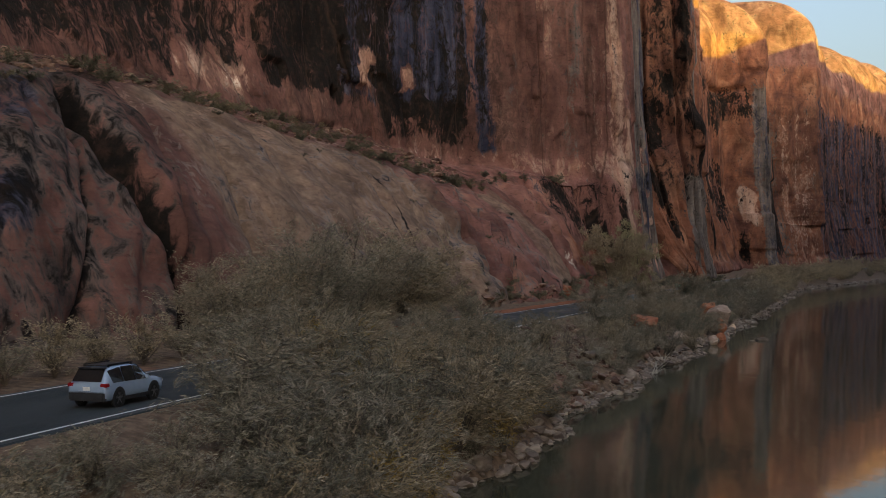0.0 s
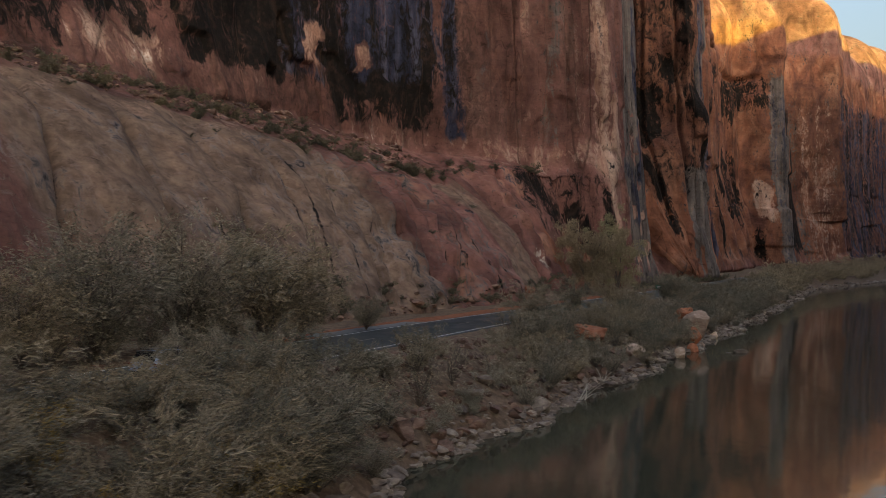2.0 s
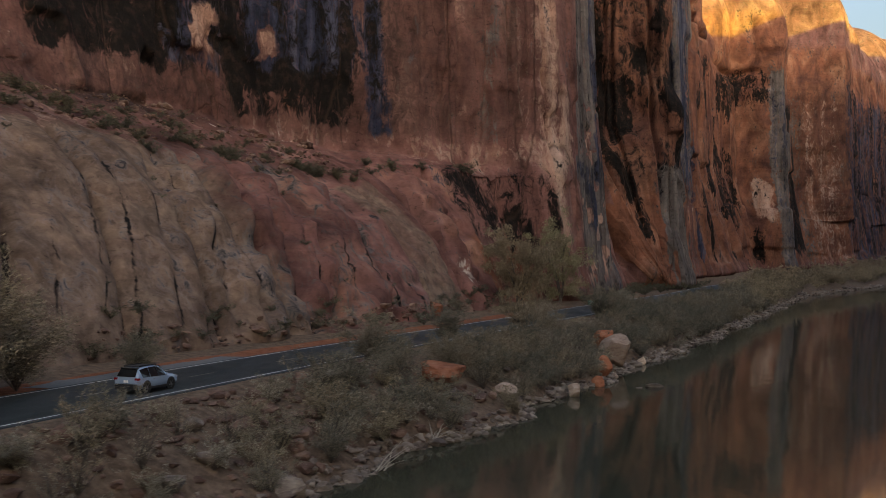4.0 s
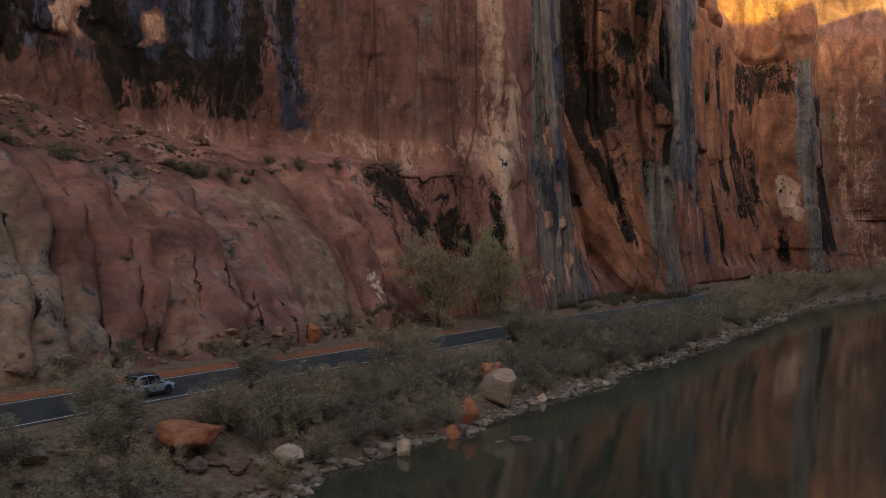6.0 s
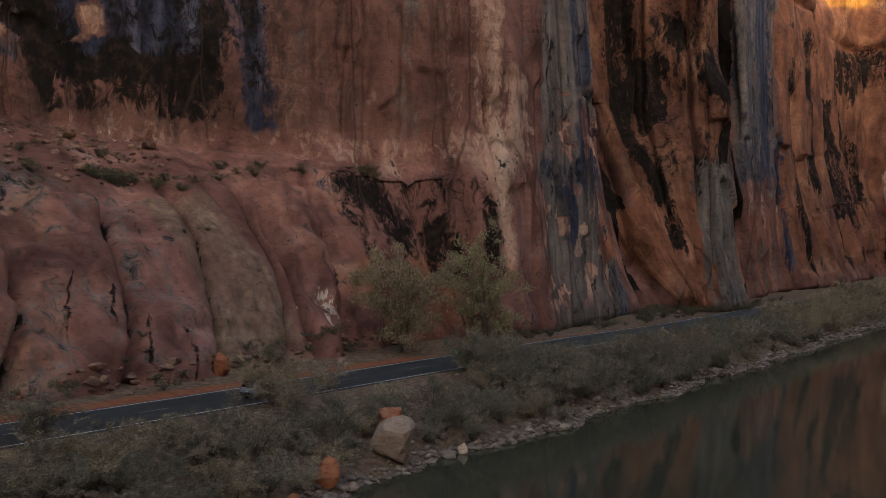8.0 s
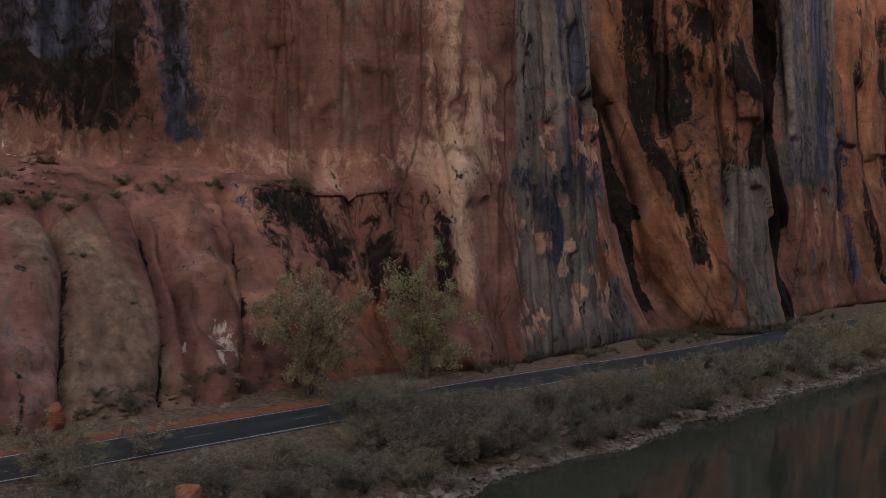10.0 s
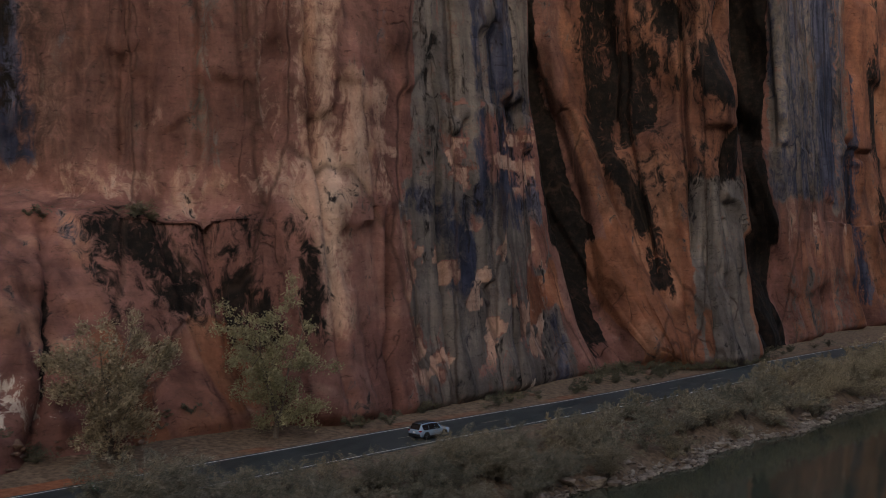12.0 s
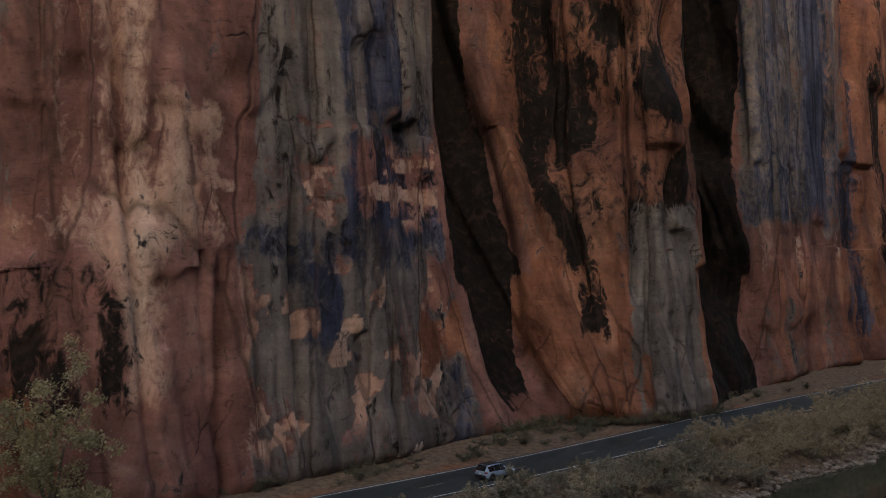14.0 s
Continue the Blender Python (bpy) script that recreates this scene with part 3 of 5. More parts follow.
    # black: varnish, plus shade painted into the recesses at nodes 17-22 and 25-29
    black = 1.0 * patch(6.35, 7.45, 6.3, 7.45, 38, 130) + 0.72 * patch(8.0, 9.7, 8.0, 9.4, 34, 41.5) * (0.75 + 0.4 * narrow) + 0.44 * w(7.45, 10.0, 38, 130) + 0.4 * w(7.45, 9.35, 40, 130) * (1 - columns) + 0.78 * w(2.0, 5.3, 36, 120, 1, 3) + 0.62 * w(5.3, 6.3, 41, 120) + 0.4 * w(-1, 3.7, 4, 30, 2, 3) \
        + 0.36 * w(10.5, 13.1, 14, 27, 2, 2) + 0.4 * patch(10.75, 11.4, 10.5, 11.5, 22.5, 28, 1.5, 1.5) + 0.4 * patch(11.2, 11.7, 11.0, 11.6, 17.5, 24, 1.5) + 0.15 * w(11.6, 12.6, 20, 27) + 0.45 * patch(11.95, 12.7, 11.9, 12.4, 13.5, 21, 1.2) + 0.4 * patch(12.75, 13.1, 12.8, 13.05, 12, 24) \
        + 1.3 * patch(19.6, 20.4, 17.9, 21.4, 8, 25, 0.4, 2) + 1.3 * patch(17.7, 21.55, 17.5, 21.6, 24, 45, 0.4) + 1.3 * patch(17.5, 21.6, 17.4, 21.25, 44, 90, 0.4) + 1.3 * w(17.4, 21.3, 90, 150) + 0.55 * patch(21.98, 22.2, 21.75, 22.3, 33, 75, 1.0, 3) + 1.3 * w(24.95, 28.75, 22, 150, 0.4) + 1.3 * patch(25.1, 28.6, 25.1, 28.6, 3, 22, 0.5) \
        + 0.6 * w(22.2, 22.75, 40, 54) * step(0.42, 0.55, fbm(S * 0.3, Z * 0.15, 2, 3, 70)) + 0.32 * w(22.0, 24.9, 32, 130, 1.5, 3) + 0.75 * (w(22.2, 22.9, 15, 130) + w(22.9, 24.6, 35, 130)) * step(0.45, 0.57, fbm(S * 0.22, Z * 0.1, 5, 3, 74)) + 0.05 * w(22.95, 24.9, 4, 34) \
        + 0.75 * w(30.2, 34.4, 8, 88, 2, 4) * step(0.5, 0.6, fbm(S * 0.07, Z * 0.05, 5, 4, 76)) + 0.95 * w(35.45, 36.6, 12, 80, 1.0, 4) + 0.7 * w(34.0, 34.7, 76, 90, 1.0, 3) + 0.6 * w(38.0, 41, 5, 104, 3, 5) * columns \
        + 0.4 * w(15.0, 17.4, 4, 60) * step(0.5, 0.6, fbm(S * 0.25, Z * 0.05, 5, 3, 80)) \
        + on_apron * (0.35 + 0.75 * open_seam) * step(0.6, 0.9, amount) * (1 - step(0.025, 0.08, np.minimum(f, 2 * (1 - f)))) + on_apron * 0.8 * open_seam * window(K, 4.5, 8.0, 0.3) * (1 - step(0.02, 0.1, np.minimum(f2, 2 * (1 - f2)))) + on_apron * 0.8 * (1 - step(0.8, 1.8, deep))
    grey = 0.95 * patch(14.55, 17.7, 14.75, 17.4, 4, 32, 0.8) + 1.0 * w(15.0, 17.4, 40, 150) + 0.8 * w(14.9, 15.7, 31, 42) + 1.0 * patch(22.9, 24.9, 23.05, 24.75, 4, 35, 0.5) + 1.0 * w(28.8, 29.75, 32, 150, 0.6) + 0.7 * w(29.95, 30.3, 30, 150, 0.6) \
        + 0.45 * w(28.9, 30.3, 4, 18) * columns + 0.95 * w(34.75, 35.4, 5, 92, 0.8, 3) + 0.4 * w(36.7, 37.2, 5, 92, 1, 3) + 0.5 * w(-1, 3.5, 4, 30) + 0.3 * w(3.5, 8, 5, 26) + 0.5 * w(12.05, 12.2, 32, 130, 0.8)
    pale = 0.4 * w(5.3, 6.2, 36, 120) + 0.2 * w(4.0, 7.4, 35, 40) * narrow + 0.42 * w(10.3, 13.7, 27.5, 32.5, 1, 1.5) + 0.72 * w(12.95, 13.65, 14, 130, 1.5) + 0.85 * patch(13.75, 14.55, 13.8, 14.45, 30, 42) + 0.3 * w(10.5, 12.9, 32, 110) * narrow + 0.3 * w(14.6, 17.0, 4, 22, 2, 3) * columns \
        + 0.6 * w(28.85, 30.3, 24, 36) * narrow + 0.95 * w(34.3, 34.72, 27, 44, 0.7) + 0.45 * w(37.25, 37.9, 5, 88, 2, 3) + 0.28 * w(8.0, 10.4, 29.5, 34, 2, 2) + 0.35 * w(3.6, 6.4, 6, 28) + 0.55 * w(14.5, 15.4, 4, 11) * (0.5 + 0.5 * narrow) + 0.5 * w(11.75, 12.4, 4, 8)
    orange = 0.6 * w(21.7, 25.0, 5, 150) + 0.7 * w(21.0, 22.7, 4, 24) + 0.6 * w(30.2, 45, 5, 118, 2, 6) + 0.45 * bare + 0.4 * disc + 0.75 * patch(11.6, 12.2, 11.5, 12.1, 8, 17) + 0.5 * w(10.2, 12.6, 4, 16) + 0.45 * w(9.3, 10.6, 5, 28) + 0.6 * w(8.55, 8.75, 34, 40) \
        + 0.5 * w(28.9, 30.3, 5, 26) + 0.45 * on_apron * window(K, 6.3, 8.0, 0.4)
    # on the far wall tan starts at the sun line, sunlight put into colour
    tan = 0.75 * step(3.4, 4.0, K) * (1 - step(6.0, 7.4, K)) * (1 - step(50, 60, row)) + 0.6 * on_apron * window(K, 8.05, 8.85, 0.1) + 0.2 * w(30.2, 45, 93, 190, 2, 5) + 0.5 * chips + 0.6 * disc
    white = 0.36 * w(8.95, 9.6, 7, 13) + 0.3 * w(9.6, 10.1, 5, 11) + 0.3 * w(7.6, 8.9, 29, 32) + 0.28 * w(10.2, 10.8, 13, 16) + 0.4 * w(15.8, 17.0, 3.5, 5.6) + 0.25 * w(5.2, 6.3, 36, 40)
    pale = pale + 0.75 * chips * (1 - disc)
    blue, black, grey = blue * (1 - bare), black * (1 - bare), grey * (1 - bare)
    paint(ob, "stain_shade_a", np.stack([blue, black, grey, 1.7 * white], -1).reshape(-1, 4))
    # umber: varnish, and on the far wall shade painted below the sun line
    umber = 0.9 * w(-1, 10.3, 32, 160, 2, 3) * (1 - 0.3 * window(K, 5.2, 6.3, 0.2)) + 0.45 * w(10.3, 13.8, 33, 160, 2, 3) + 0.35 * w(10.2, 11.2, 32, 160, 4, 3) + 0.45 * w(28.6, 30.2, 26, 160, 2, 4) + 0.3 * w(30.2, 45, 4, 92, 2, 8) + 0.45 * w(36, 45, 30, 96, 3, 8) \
        + 0.65 * w(20, 25, 28, 160, 2, 4) + 0.2 * w(20, 25, 4, 28, 2, 4) + 0.22 * w(14, 18, 40, 160) + 0.25 * w(3.8, 6.6, 4, 28, 3, 3) + 0.12 * w(6.6, 9.3, 4, 28, 2, 3) + 0.6 * on_talus * (1 - step(7.2, 8.2, K)) + 0.85 * w(-1, 3.8, 4, 28, 2, 3) + 0.1 * w(10.4, 13.2, 8, 27, 1.5, 2)
    paint(ob, "stain_shade_c", np.stack([umber] * 3 + [0 * K + 1], -1).reshape(-1, 4))
    paint(ob, "stain_sun_b", np.stack([orange, tan, pale, np.clip(on_wall, 0, 1) * (1 - step(29.6, 30.2, K))], -1).reshape(-1, 4))
    tagged(ob, "red sandstone canyon wall with blue-black desert varnish and slickrock apron", "cliff", kind="structure")
    return P, k, ob


WALL, WALL_K, wall_ob = canyon_wall()


def far_side_wall():
    """The canyon wall over the river, which keeps the evening sun off the valley."""
    y = np.arange(-260, 900, 5.0)
    shore = np.interp(y, [-260, *SHORE_Y], [-100, *SHORE_X])
    zs = np.concatenate([np.linspace(-1, 60, 22), np.linspace(64, 172, 24), np.linspace(174, 184, 4)])
    Y, Zg = np.meshgrid(y, zs)
    X = np.broadcast_to(shore + 170, Y.shape) + 20 * (1 - step(0, 45, Zg)) * -1 + 0.08 * Zg
    X = X + 9 * (fbm(Y * 0.02, Zg * 0.02, 5, 4, 71) - 0.5) + step(172, 184, Zg) * 60
    X = X + 3 * (fbm(Y * 0.11, Zg * 0.02, 5, 3, 72) - 0.5)
    rim = 1 + 0.07 * (fbm(Y * 0.012, 0 * Y, 2, 3, 73) - 0.5) + 0.12 * step(250, 520, Y)
    P = np.stack([X, Y, Zg * rim], -1)
    ob = mesh_object("far_side_wall", P.reshape(-1, 3), grid_faces(len(zs), len(y))[:, ::-1], SANDSTONE)
    streak = fbm(Y * 0.04, Zg * 0.01, 1, 3, 75).ravel()
    paint(ob, "stain_shade_a", np.stack([step(0.5, 0.6, streak) * 0.5, 0 * streak, step(0.45, 0.6, 1 - streak) * 0.4, 0 * streak], 1))
    paint(ob, "stain_shade_c", np.stack([0 * streak] * 4, 1))
    paint(ob, "stain_sun_b", np.stack([0.4 + 0 * streak, 0 * streak, 0 * streak, 1 + 0 * streak], 1))
    tagged(ob, "tall red sandstone wall across the river", "cliff", kind="structure")


far_side_wall()


# ---- ground, road and river ----
def ground_z(x, y):
    """Height of the bank at x, y (arrays)."""
    rx, sx, rz = road_x(y), shore_x(y), road_z(y)
    a = np.clip((x - rx - 1.2) / np.maximum(sx - rx - 1.2, 1), -3, 1)
    bank = rz - 0.1 - (rz - 0.05) * np.where(a > 0, 0.25 * a + 0.75 * np.maximum(a, 0) ** 1.6, 0)
    bed = -0.35 * np.clip(x - sx, 0, 12)
    far = np.clip((x - sx - 115) * 0.16, 0, 12)
    z = np.where(x > sx, np.where(far > 0, np.maximum(bed, -4.2) + far, np.maximum(bed, -4.2)), bank)
    lump = 0.9 * (fbm(x * 0.25, y * 0.25, 0, 4, 81) - 0.5)
    return z + lump * step(0.0, 0.25, a) * (x < sx + 20) * np.where(x > sx - 1.5, 0.25, 1.0)


def ground():
    y = np.concatenate([np.arange(-200, 0, 8), np.arange(0, 380, 0.9), np.arange(380, 1000, 5), np.arange(1000, 5001, 400)])
    rx, sx = road_x(y), shore_x(y)
    cols = [rx - 800, rx - 60, rx - 30, rx - 20]
    cols += [rx - d for d in (16, 13, 12, 11, 10.2, 9.4, 8.9, 8.4, 6, 4, 2, 0, -0.5, -0.9)]
    cols += [rx + 1.2 + (sx - rx - 1.2) * a for a in np.linspace(0, 1, 22)]
    cols += [sx + d for d in (0.6, 1.5, 3, 6, 12, 30, 60, 100, 114, 118, 125, 135, 150, 175, 260, 900, 4000)]
    X = np.stack(cols)
    Y = np.broadcast_to(y, X.shape)
    Z = ground_z(X, Y)
    left = np.clip(rx - 8.9 - X, 0, 60)
    Z = Z + np.where(left > 0, 0.07 * np.clip(left - 2, 0, 60) + 0.25 * step(0, 4, left) * fbm(X * 0.4, Y * 0.4, 0, 3, 82), 0)
    on_road = (X < rx + 0.95) & (X > rx - 8.95)
    Z = np.where(on_road, road_z(Y) - 0.06, Z)
    ob = mesh_object("ground", np.stack([X, Y, Z], -1).reshape(-1, 3), grid_faces(len(cols), len(y))[:, ::-1], EARTH)
    red = (0.7 * window(Y, 105, 205, 6) + 0.3) * (X < rx - 8.2) * (X > rx - 11.6) + 0.15 * (X < rx - 8.2) + 0.25 * (X > rx + 1) * window(Y, 90, 130, 8)
    paint(ob, "red_sand", np.stack([red] * 3 + [0 * red + 1], -1).reshape(-1, 4))
    tagged(ob, "brown earth river bank with red sand verge", "ground", kind="structure")


def strip(name, y, left, right, lift, material, thick=0.0):
    xl, xr, z = road_x(y, left), road_x(y, right), road_z(y) + lift
    rows = [np.stack([xl, y, z], 1), np.stack([xr, y, z], 1)]
    if thick:
        rows = [np.stack([xl - 0.05, y, z - thick], 1), *rows, np.stack([xr + 0.05, y, z - thick], 1)]
    return mesh_object(name, np.concatenate(rows), grid_faces(len(rows), len(y))[:, ::-1], material, False)


def road():
    y = np.concatenate([np.arange(-150, 400, 3.0), np.arange(400, 900, 8.0)])
    ob = tagged(strip("road", y, -ROAD_W - 0.45, 0.45, 0.0, ASPHALT, 0.08), "dark grey two-lane asphalt road with white edge lines", "road", kind="structure")
    for side in (-0.07, -ROAD_W - 0.07):
        tagged(strip("edge_line", y, side, side + 0.16, 0.006, WHITE_LINE), "white painted edge line").parent = ob
    for i in range(40):
        a = 12.0 + i * 11.45
        tagged(strip("centre_dash", np.linspace(a, a + 2.9, 3), -ROAD_W / 2 - 0.06, -ROAD_W / 2 + 0.07, 0.006, YELLOW_LINE), "faded yellow painted dash").parent = ob


def river():
    y = np.concatenate([np.arange(-300, 900, 6.0), np.arange(900, 5001, 200)])
    sx = np.interp(y, [-300, *SHORE_Y], [-120, *SHORE_X])
    cols = [sx + d for d in np.concatenate([[-2.5, 3, 10], np.linspace(20, 130, 12)])]
    X = np.stack(cols)
    ob = mesh_object("river", np.stack([X, np.broadcast_to(y, X.shape), 0 * X], -1).reshape(-1, 3), grid_faces(len(cols), len(y))[:, ::-1], WATER)
    tagged(ob, "still olive-brown river water reflecting the cliffs", "river", kind="structure")


ground()
road()
river()
tagged(strip("pullout", np.arange(108, 131, 1.5), -ROAD_W - 3.4, -ROAD_W - 0.45, -0.02, plain("worn_pavement", (0.15, 0.16, 0.165), 0.85, 0, 0.3), 0.06), "pale worn pavement of a roadside pullout", "pavement", kind="structure")


# ---- bushes and trees ----
def blades(rng, centres, spread, count, length, width, droop=0.0, ways=None):
    """Thin leaf blades scattered round the given points: vertices and quads."""
    pick = rng.integers(0, len(centres), count)
    c = centres[pick] + rng.normal(0, spread, (count, 3))
    radial = c * (1, 1, 0)
    radial /= np.linalg.norm(radial, axis=1, keepdims=True) + 0.3
    axis = rng.normal(0, 0.62, (count, 3)) + (0, 0, 0.75 - droop) + 0.6 * radial
    if ways is not None:
        axis = ways[pick] + rng.normal(0, 0.42, (count, 3))
    axis /= np.linalg.norm(axis, axis=1, keepdims=True)
    side = np.cross(axis, rng.normal(0, 1, (count, 3)))
    side /= np.linalg.norm(side, axis=1, keepdims=True) + 1e-9
    ln = length * rng.uniform(0.5, 1.3, (count, 1))
    wd = width * rng.uniform(0.6, 1.3, (count, 1))
    v = np.stack([c - axis * ln / 2 - side * wd / 2, c - axis * ln / 2 + side * wd / 2, c + axis * ln / 2], 1).reshape(-1, 3)
    return v, np.arange(count * 3).reshape(-1, 3)


def tubes(paths):
    """Tapered three-sided tubes along lists of (point, radius)."""
    V, F = [], []
    for path in paths:
        base = len(V)
        for p, r in path:
            for a in (0.0, 2.094, 4.189):
                V.append((p[0] + r * math.cos(a), p[1] + r * math.sin(a), p[2]))
        for i in range(len(path) - 1):
            for a in range(3):
                b = (a + 1) % 3
                F.append((base + i * 3 + a, base + i * 3 + b, base + i * 3 + 3 + b, base + i * 3 + 3 + a))
    return np.array(V), np.array(F)


def bush_meshes(seed, height, radius, stems, leaves, leaf_mat, length=0.34, width=0.05, spread=0.16, trunk_r=0.05, lean=0.0, name="bush", label="", category="bush"):
    rng = np.random.default_rng(seed)
    paths, tips, ways = [], [], []
    for i in range(stems):
        ang, out = rng.uniform(0, 6.283), radius * math.sqrt(rng.uniform(0.03, 1.0))
        h = height * rng.uniform(0.55, 1.0) * (1 - 0.35 * (out / radius) ** 2)
        path, n = [], 5
        bend = rng.uniform(1.2, 2.2)
        sway = rng.normal(0, 0.1 * radius, 2)
        for j in range(n):
            a = j / (n - 1)
            p = np.array([out * math.cos(ang) * a ** bend + sway[0] * math.sin(a * 3.1) + lean * a * a * height, out * math.sin(ang) * a ** bend + sway[1] * math.sin(a * 3.1), h * (1 - (1 - a) ** 1.35)])
            path.append((p, trunk_r * (1 - 0.85 * a)))
        paths.append(path)
        for b in range(6):
            j = rng.integers(1, n)
            p0 = path[j][0]
            way = rng.normal(0, 0.8, 3) * (1, 1, 0.45) + (math.cos(ang) * 0.7, math.sin(ang) * 0.7, 0.75)
            way *= rng.uniform(0.16, 0.36) * height / np.linalg.norm(way)
            sag = rng.uniform(0.05, 0.4) * np.linalg.norm(way)
            twig = [(p0 + way * a - (0, 0, sag * a * a), trunk_r * 0.3 * (1 - 0.7 * a)) for a in (0, 1.0)]
            paths.append(twig)
            for a in (0.2, 0.32, 0.44, 0.56, 0.66, 0.76, 0.86, 0.95, 1.03):
                tips.append(p0 + way * a - (0, 0, sag * a * a))
                along = way - np.array((0, 0, 2 * sag * a))
                ways.append(along / np.linalg.norm(along))
    tips, ways = np.array(tips), np.array(ways)
    thing = new(name)
    wood = mesh_object("stem", *tubes(paths), BARK)
    lv, lf = blades(rng, tips, spread * 0.55 * (height / 3.0) ** 0.5, leaves, length, width, 0.0, ways)
    lv[:, 2] = np.maximum(lv[:, 2], 0.02)
    crown = mesh_object("crown", lv, lf, leaf_mat, False)
    wood.parent = crown.parent = thing
    return tagged(thing, label, category)


def tree_meshes(seed, height, radius, leaves, leaf_mat, name, label, length=0.28, width=0.16, clumps=70):
    """A tree with a forked trunk, limbs and separate clumps of leaves."""
    rng = np.random.default_rng(seed)
    paths, tips = [], []
    for b in range(4):
        ang = b * 1.6 + rng.uniform(0, 0.8)
        reach = radius * rng.uniform(0.3, 0.8)
        limb = []
        for j in range(7):
            a = j / 6
            limb.append((np.array([math.cos(ang) * reach * a ** 1.4 + rng.normal(0, 0.12), math.sin(ang) * reach * a ** 1.4 + rng.normal(0, 0.12), height * 0.85 * a * rng.uniform(0.93, 1.03)]), 0.17 * (1 - 0.85 * a) + 0.015))
        paths.append(limb)
        for c in range(clumps // 4):
            j = rng.integers(1, 7)
            p0 = limb[j][0]
            way = rng.normal(0, 1, 3) * (1, 1, 0.55) + (0, 0, 0.25)
            way *= radius * rng.uniform(0.2, 0.62) / np.linalg.norm(way)
            paths.append([(p0 + way * a + (0, 0, 0.25 * a * a), 0.045 * (1 - 0.7 * a)) for a in (0, 0.35, 0.7, 1.0)])
            tips += [p0 + way * a + (0, 0, 0.25) for a in (0.55, 0.85, 1.0, 1.1)]
    tips = np.array(tips)
    thing = new(name)
    wood = mesh_object("trunk", *tubes(paths), BARK)
    crown = mesh_object("crown", *blades(rng, tips, 0.28, leaves, length, width), leaf_mat, False)
    wood.parent = crown.parent = thing
    return tagged(thing, label, "tree")


GREY_LABEL = "grey-brown feathery tamarisk bush on the river bank"
KINDS = {
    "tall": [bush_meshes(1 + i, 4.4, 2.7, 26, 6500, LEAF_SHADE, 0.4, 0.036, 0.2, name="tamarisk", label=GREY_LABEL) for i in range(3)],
    "low": [bush_meshes(11 + i, 2.3, 1.8, 15, 2600, LEAF_GREY, 0.22, 0.042, 0.2, 0.035, name="tamarisk", label="low grey-brown tamarisk bush among bank stones") for i in range(3)],
    "dark": [bush_meshes(21 + i, 3.0, 2.2, 16, 3100, LEAF_DARK, 0.22, 0.05, 0.22, name="willow_bush", label="dark olive willow bush on the bank") for i in range(2)],
    "gold": [bush_meshes(31 + i, 3.4, 1.7, 12, 1500, LEAF_GOLD, 0.22, 0.045, 0.22, name="willow_bush", label="willow bush with yellow autumn leaves") for i in range(2)],
    "tall_far": [bush_meshes(4 + i, 4.4, 2.7, 12, 2600, LEAF_GREY, 0.36, 0.07, 0.14, name="tamarisk", label=GREY_LABEL) for i in range(2)],
    "low_far": [bush_meshes(14 + i, 2.3, 1.8, 9, 1300, LEAF_GREY, 0.3, 0.075, 0.17, 0.035, name="tamarisk", label="low grey-brown tamarisk bush among bank stones") for i in range(2)],
    "dark_far": [bush_meshes(24 + i, 3.0, 2.2, 9, 1600, LEAF_DARK, 0.3, 0.085, 0.18, name="willow_bush", label="dark olive willow bush on the bank") for i in range(2)],
    "sage": [bush_meshes(41 + i, 1.0, 0.9, 10, 500, LEAF_SAGE, 0.2, 0.05, 0.2, 0.02, name="shrub", label="small grey-green shrub growing on the rock") for i in range(2)],
    "bare": [bush_meshes(51, 3.6, 2.2, 16, 420, LEAF_GREY, 0.3, 0.04, 0.2, 0.045, lean=0.25, name="bare_bush", label="nearly leafless grey bush with arching stems")],
    "roadside": [bush_meshes(61 + i, 7.0, 4.6, 46, 16000, LEAF_DARK, 0.34, 0.06, 0.32, 0.09, name="tamarisk_tree", label="large dark tamarisk beside the road under the cliff", category="tree") for i in range(2)],
}
GROUPS = {"tall": "bushes along the river", "low": "bushes along the river", "dark": "bushes along the river", "gold": "bushes along the river", "bare": "bushes along the river",
          "tall_far": "bushes along the river", "low_far": "bushes along the river", "dark_far": "bushes along the river",
          "sage": "shrubs on the rock", "roadside": "trees beside the road"}
first_use = set()
plant_rng = random.Random(5)


def plant(kind, x, y, size=1.0, z=None):
    variants = KINDS[kind]
    ob = variants[plant_rng.randrange(len(variants))]
    if z is None:
        z = float(ground_z(np.array([x]), np.array([y]))[0]) - 0.08
    m = pose(x, y, z, 0, 0, plant_rng.uniform(0, 360)) @ Matrix.Scale(size, 4)
    if ob not in first_use:
        first_use.add(ob)
        thing = ob
        ob.matrix_basis = m
    else:
        thing = copy_thing(ob, m)
        thing.scale = (size, size, size)
    return tagged(thing, group=GROUPS[kind])


# clear spots round the large boulders
CLEAR = [(24.4, 129.6, 4.6), (43.0, 166.2, 3.3), (40.3, 156.8, 2.2), (39, 152, 1.8), (36.2, 144, 1.8), (29.4, 134, 1.8), (45.5, 173, 1.8), (42.5, 191.5, 2.5)]


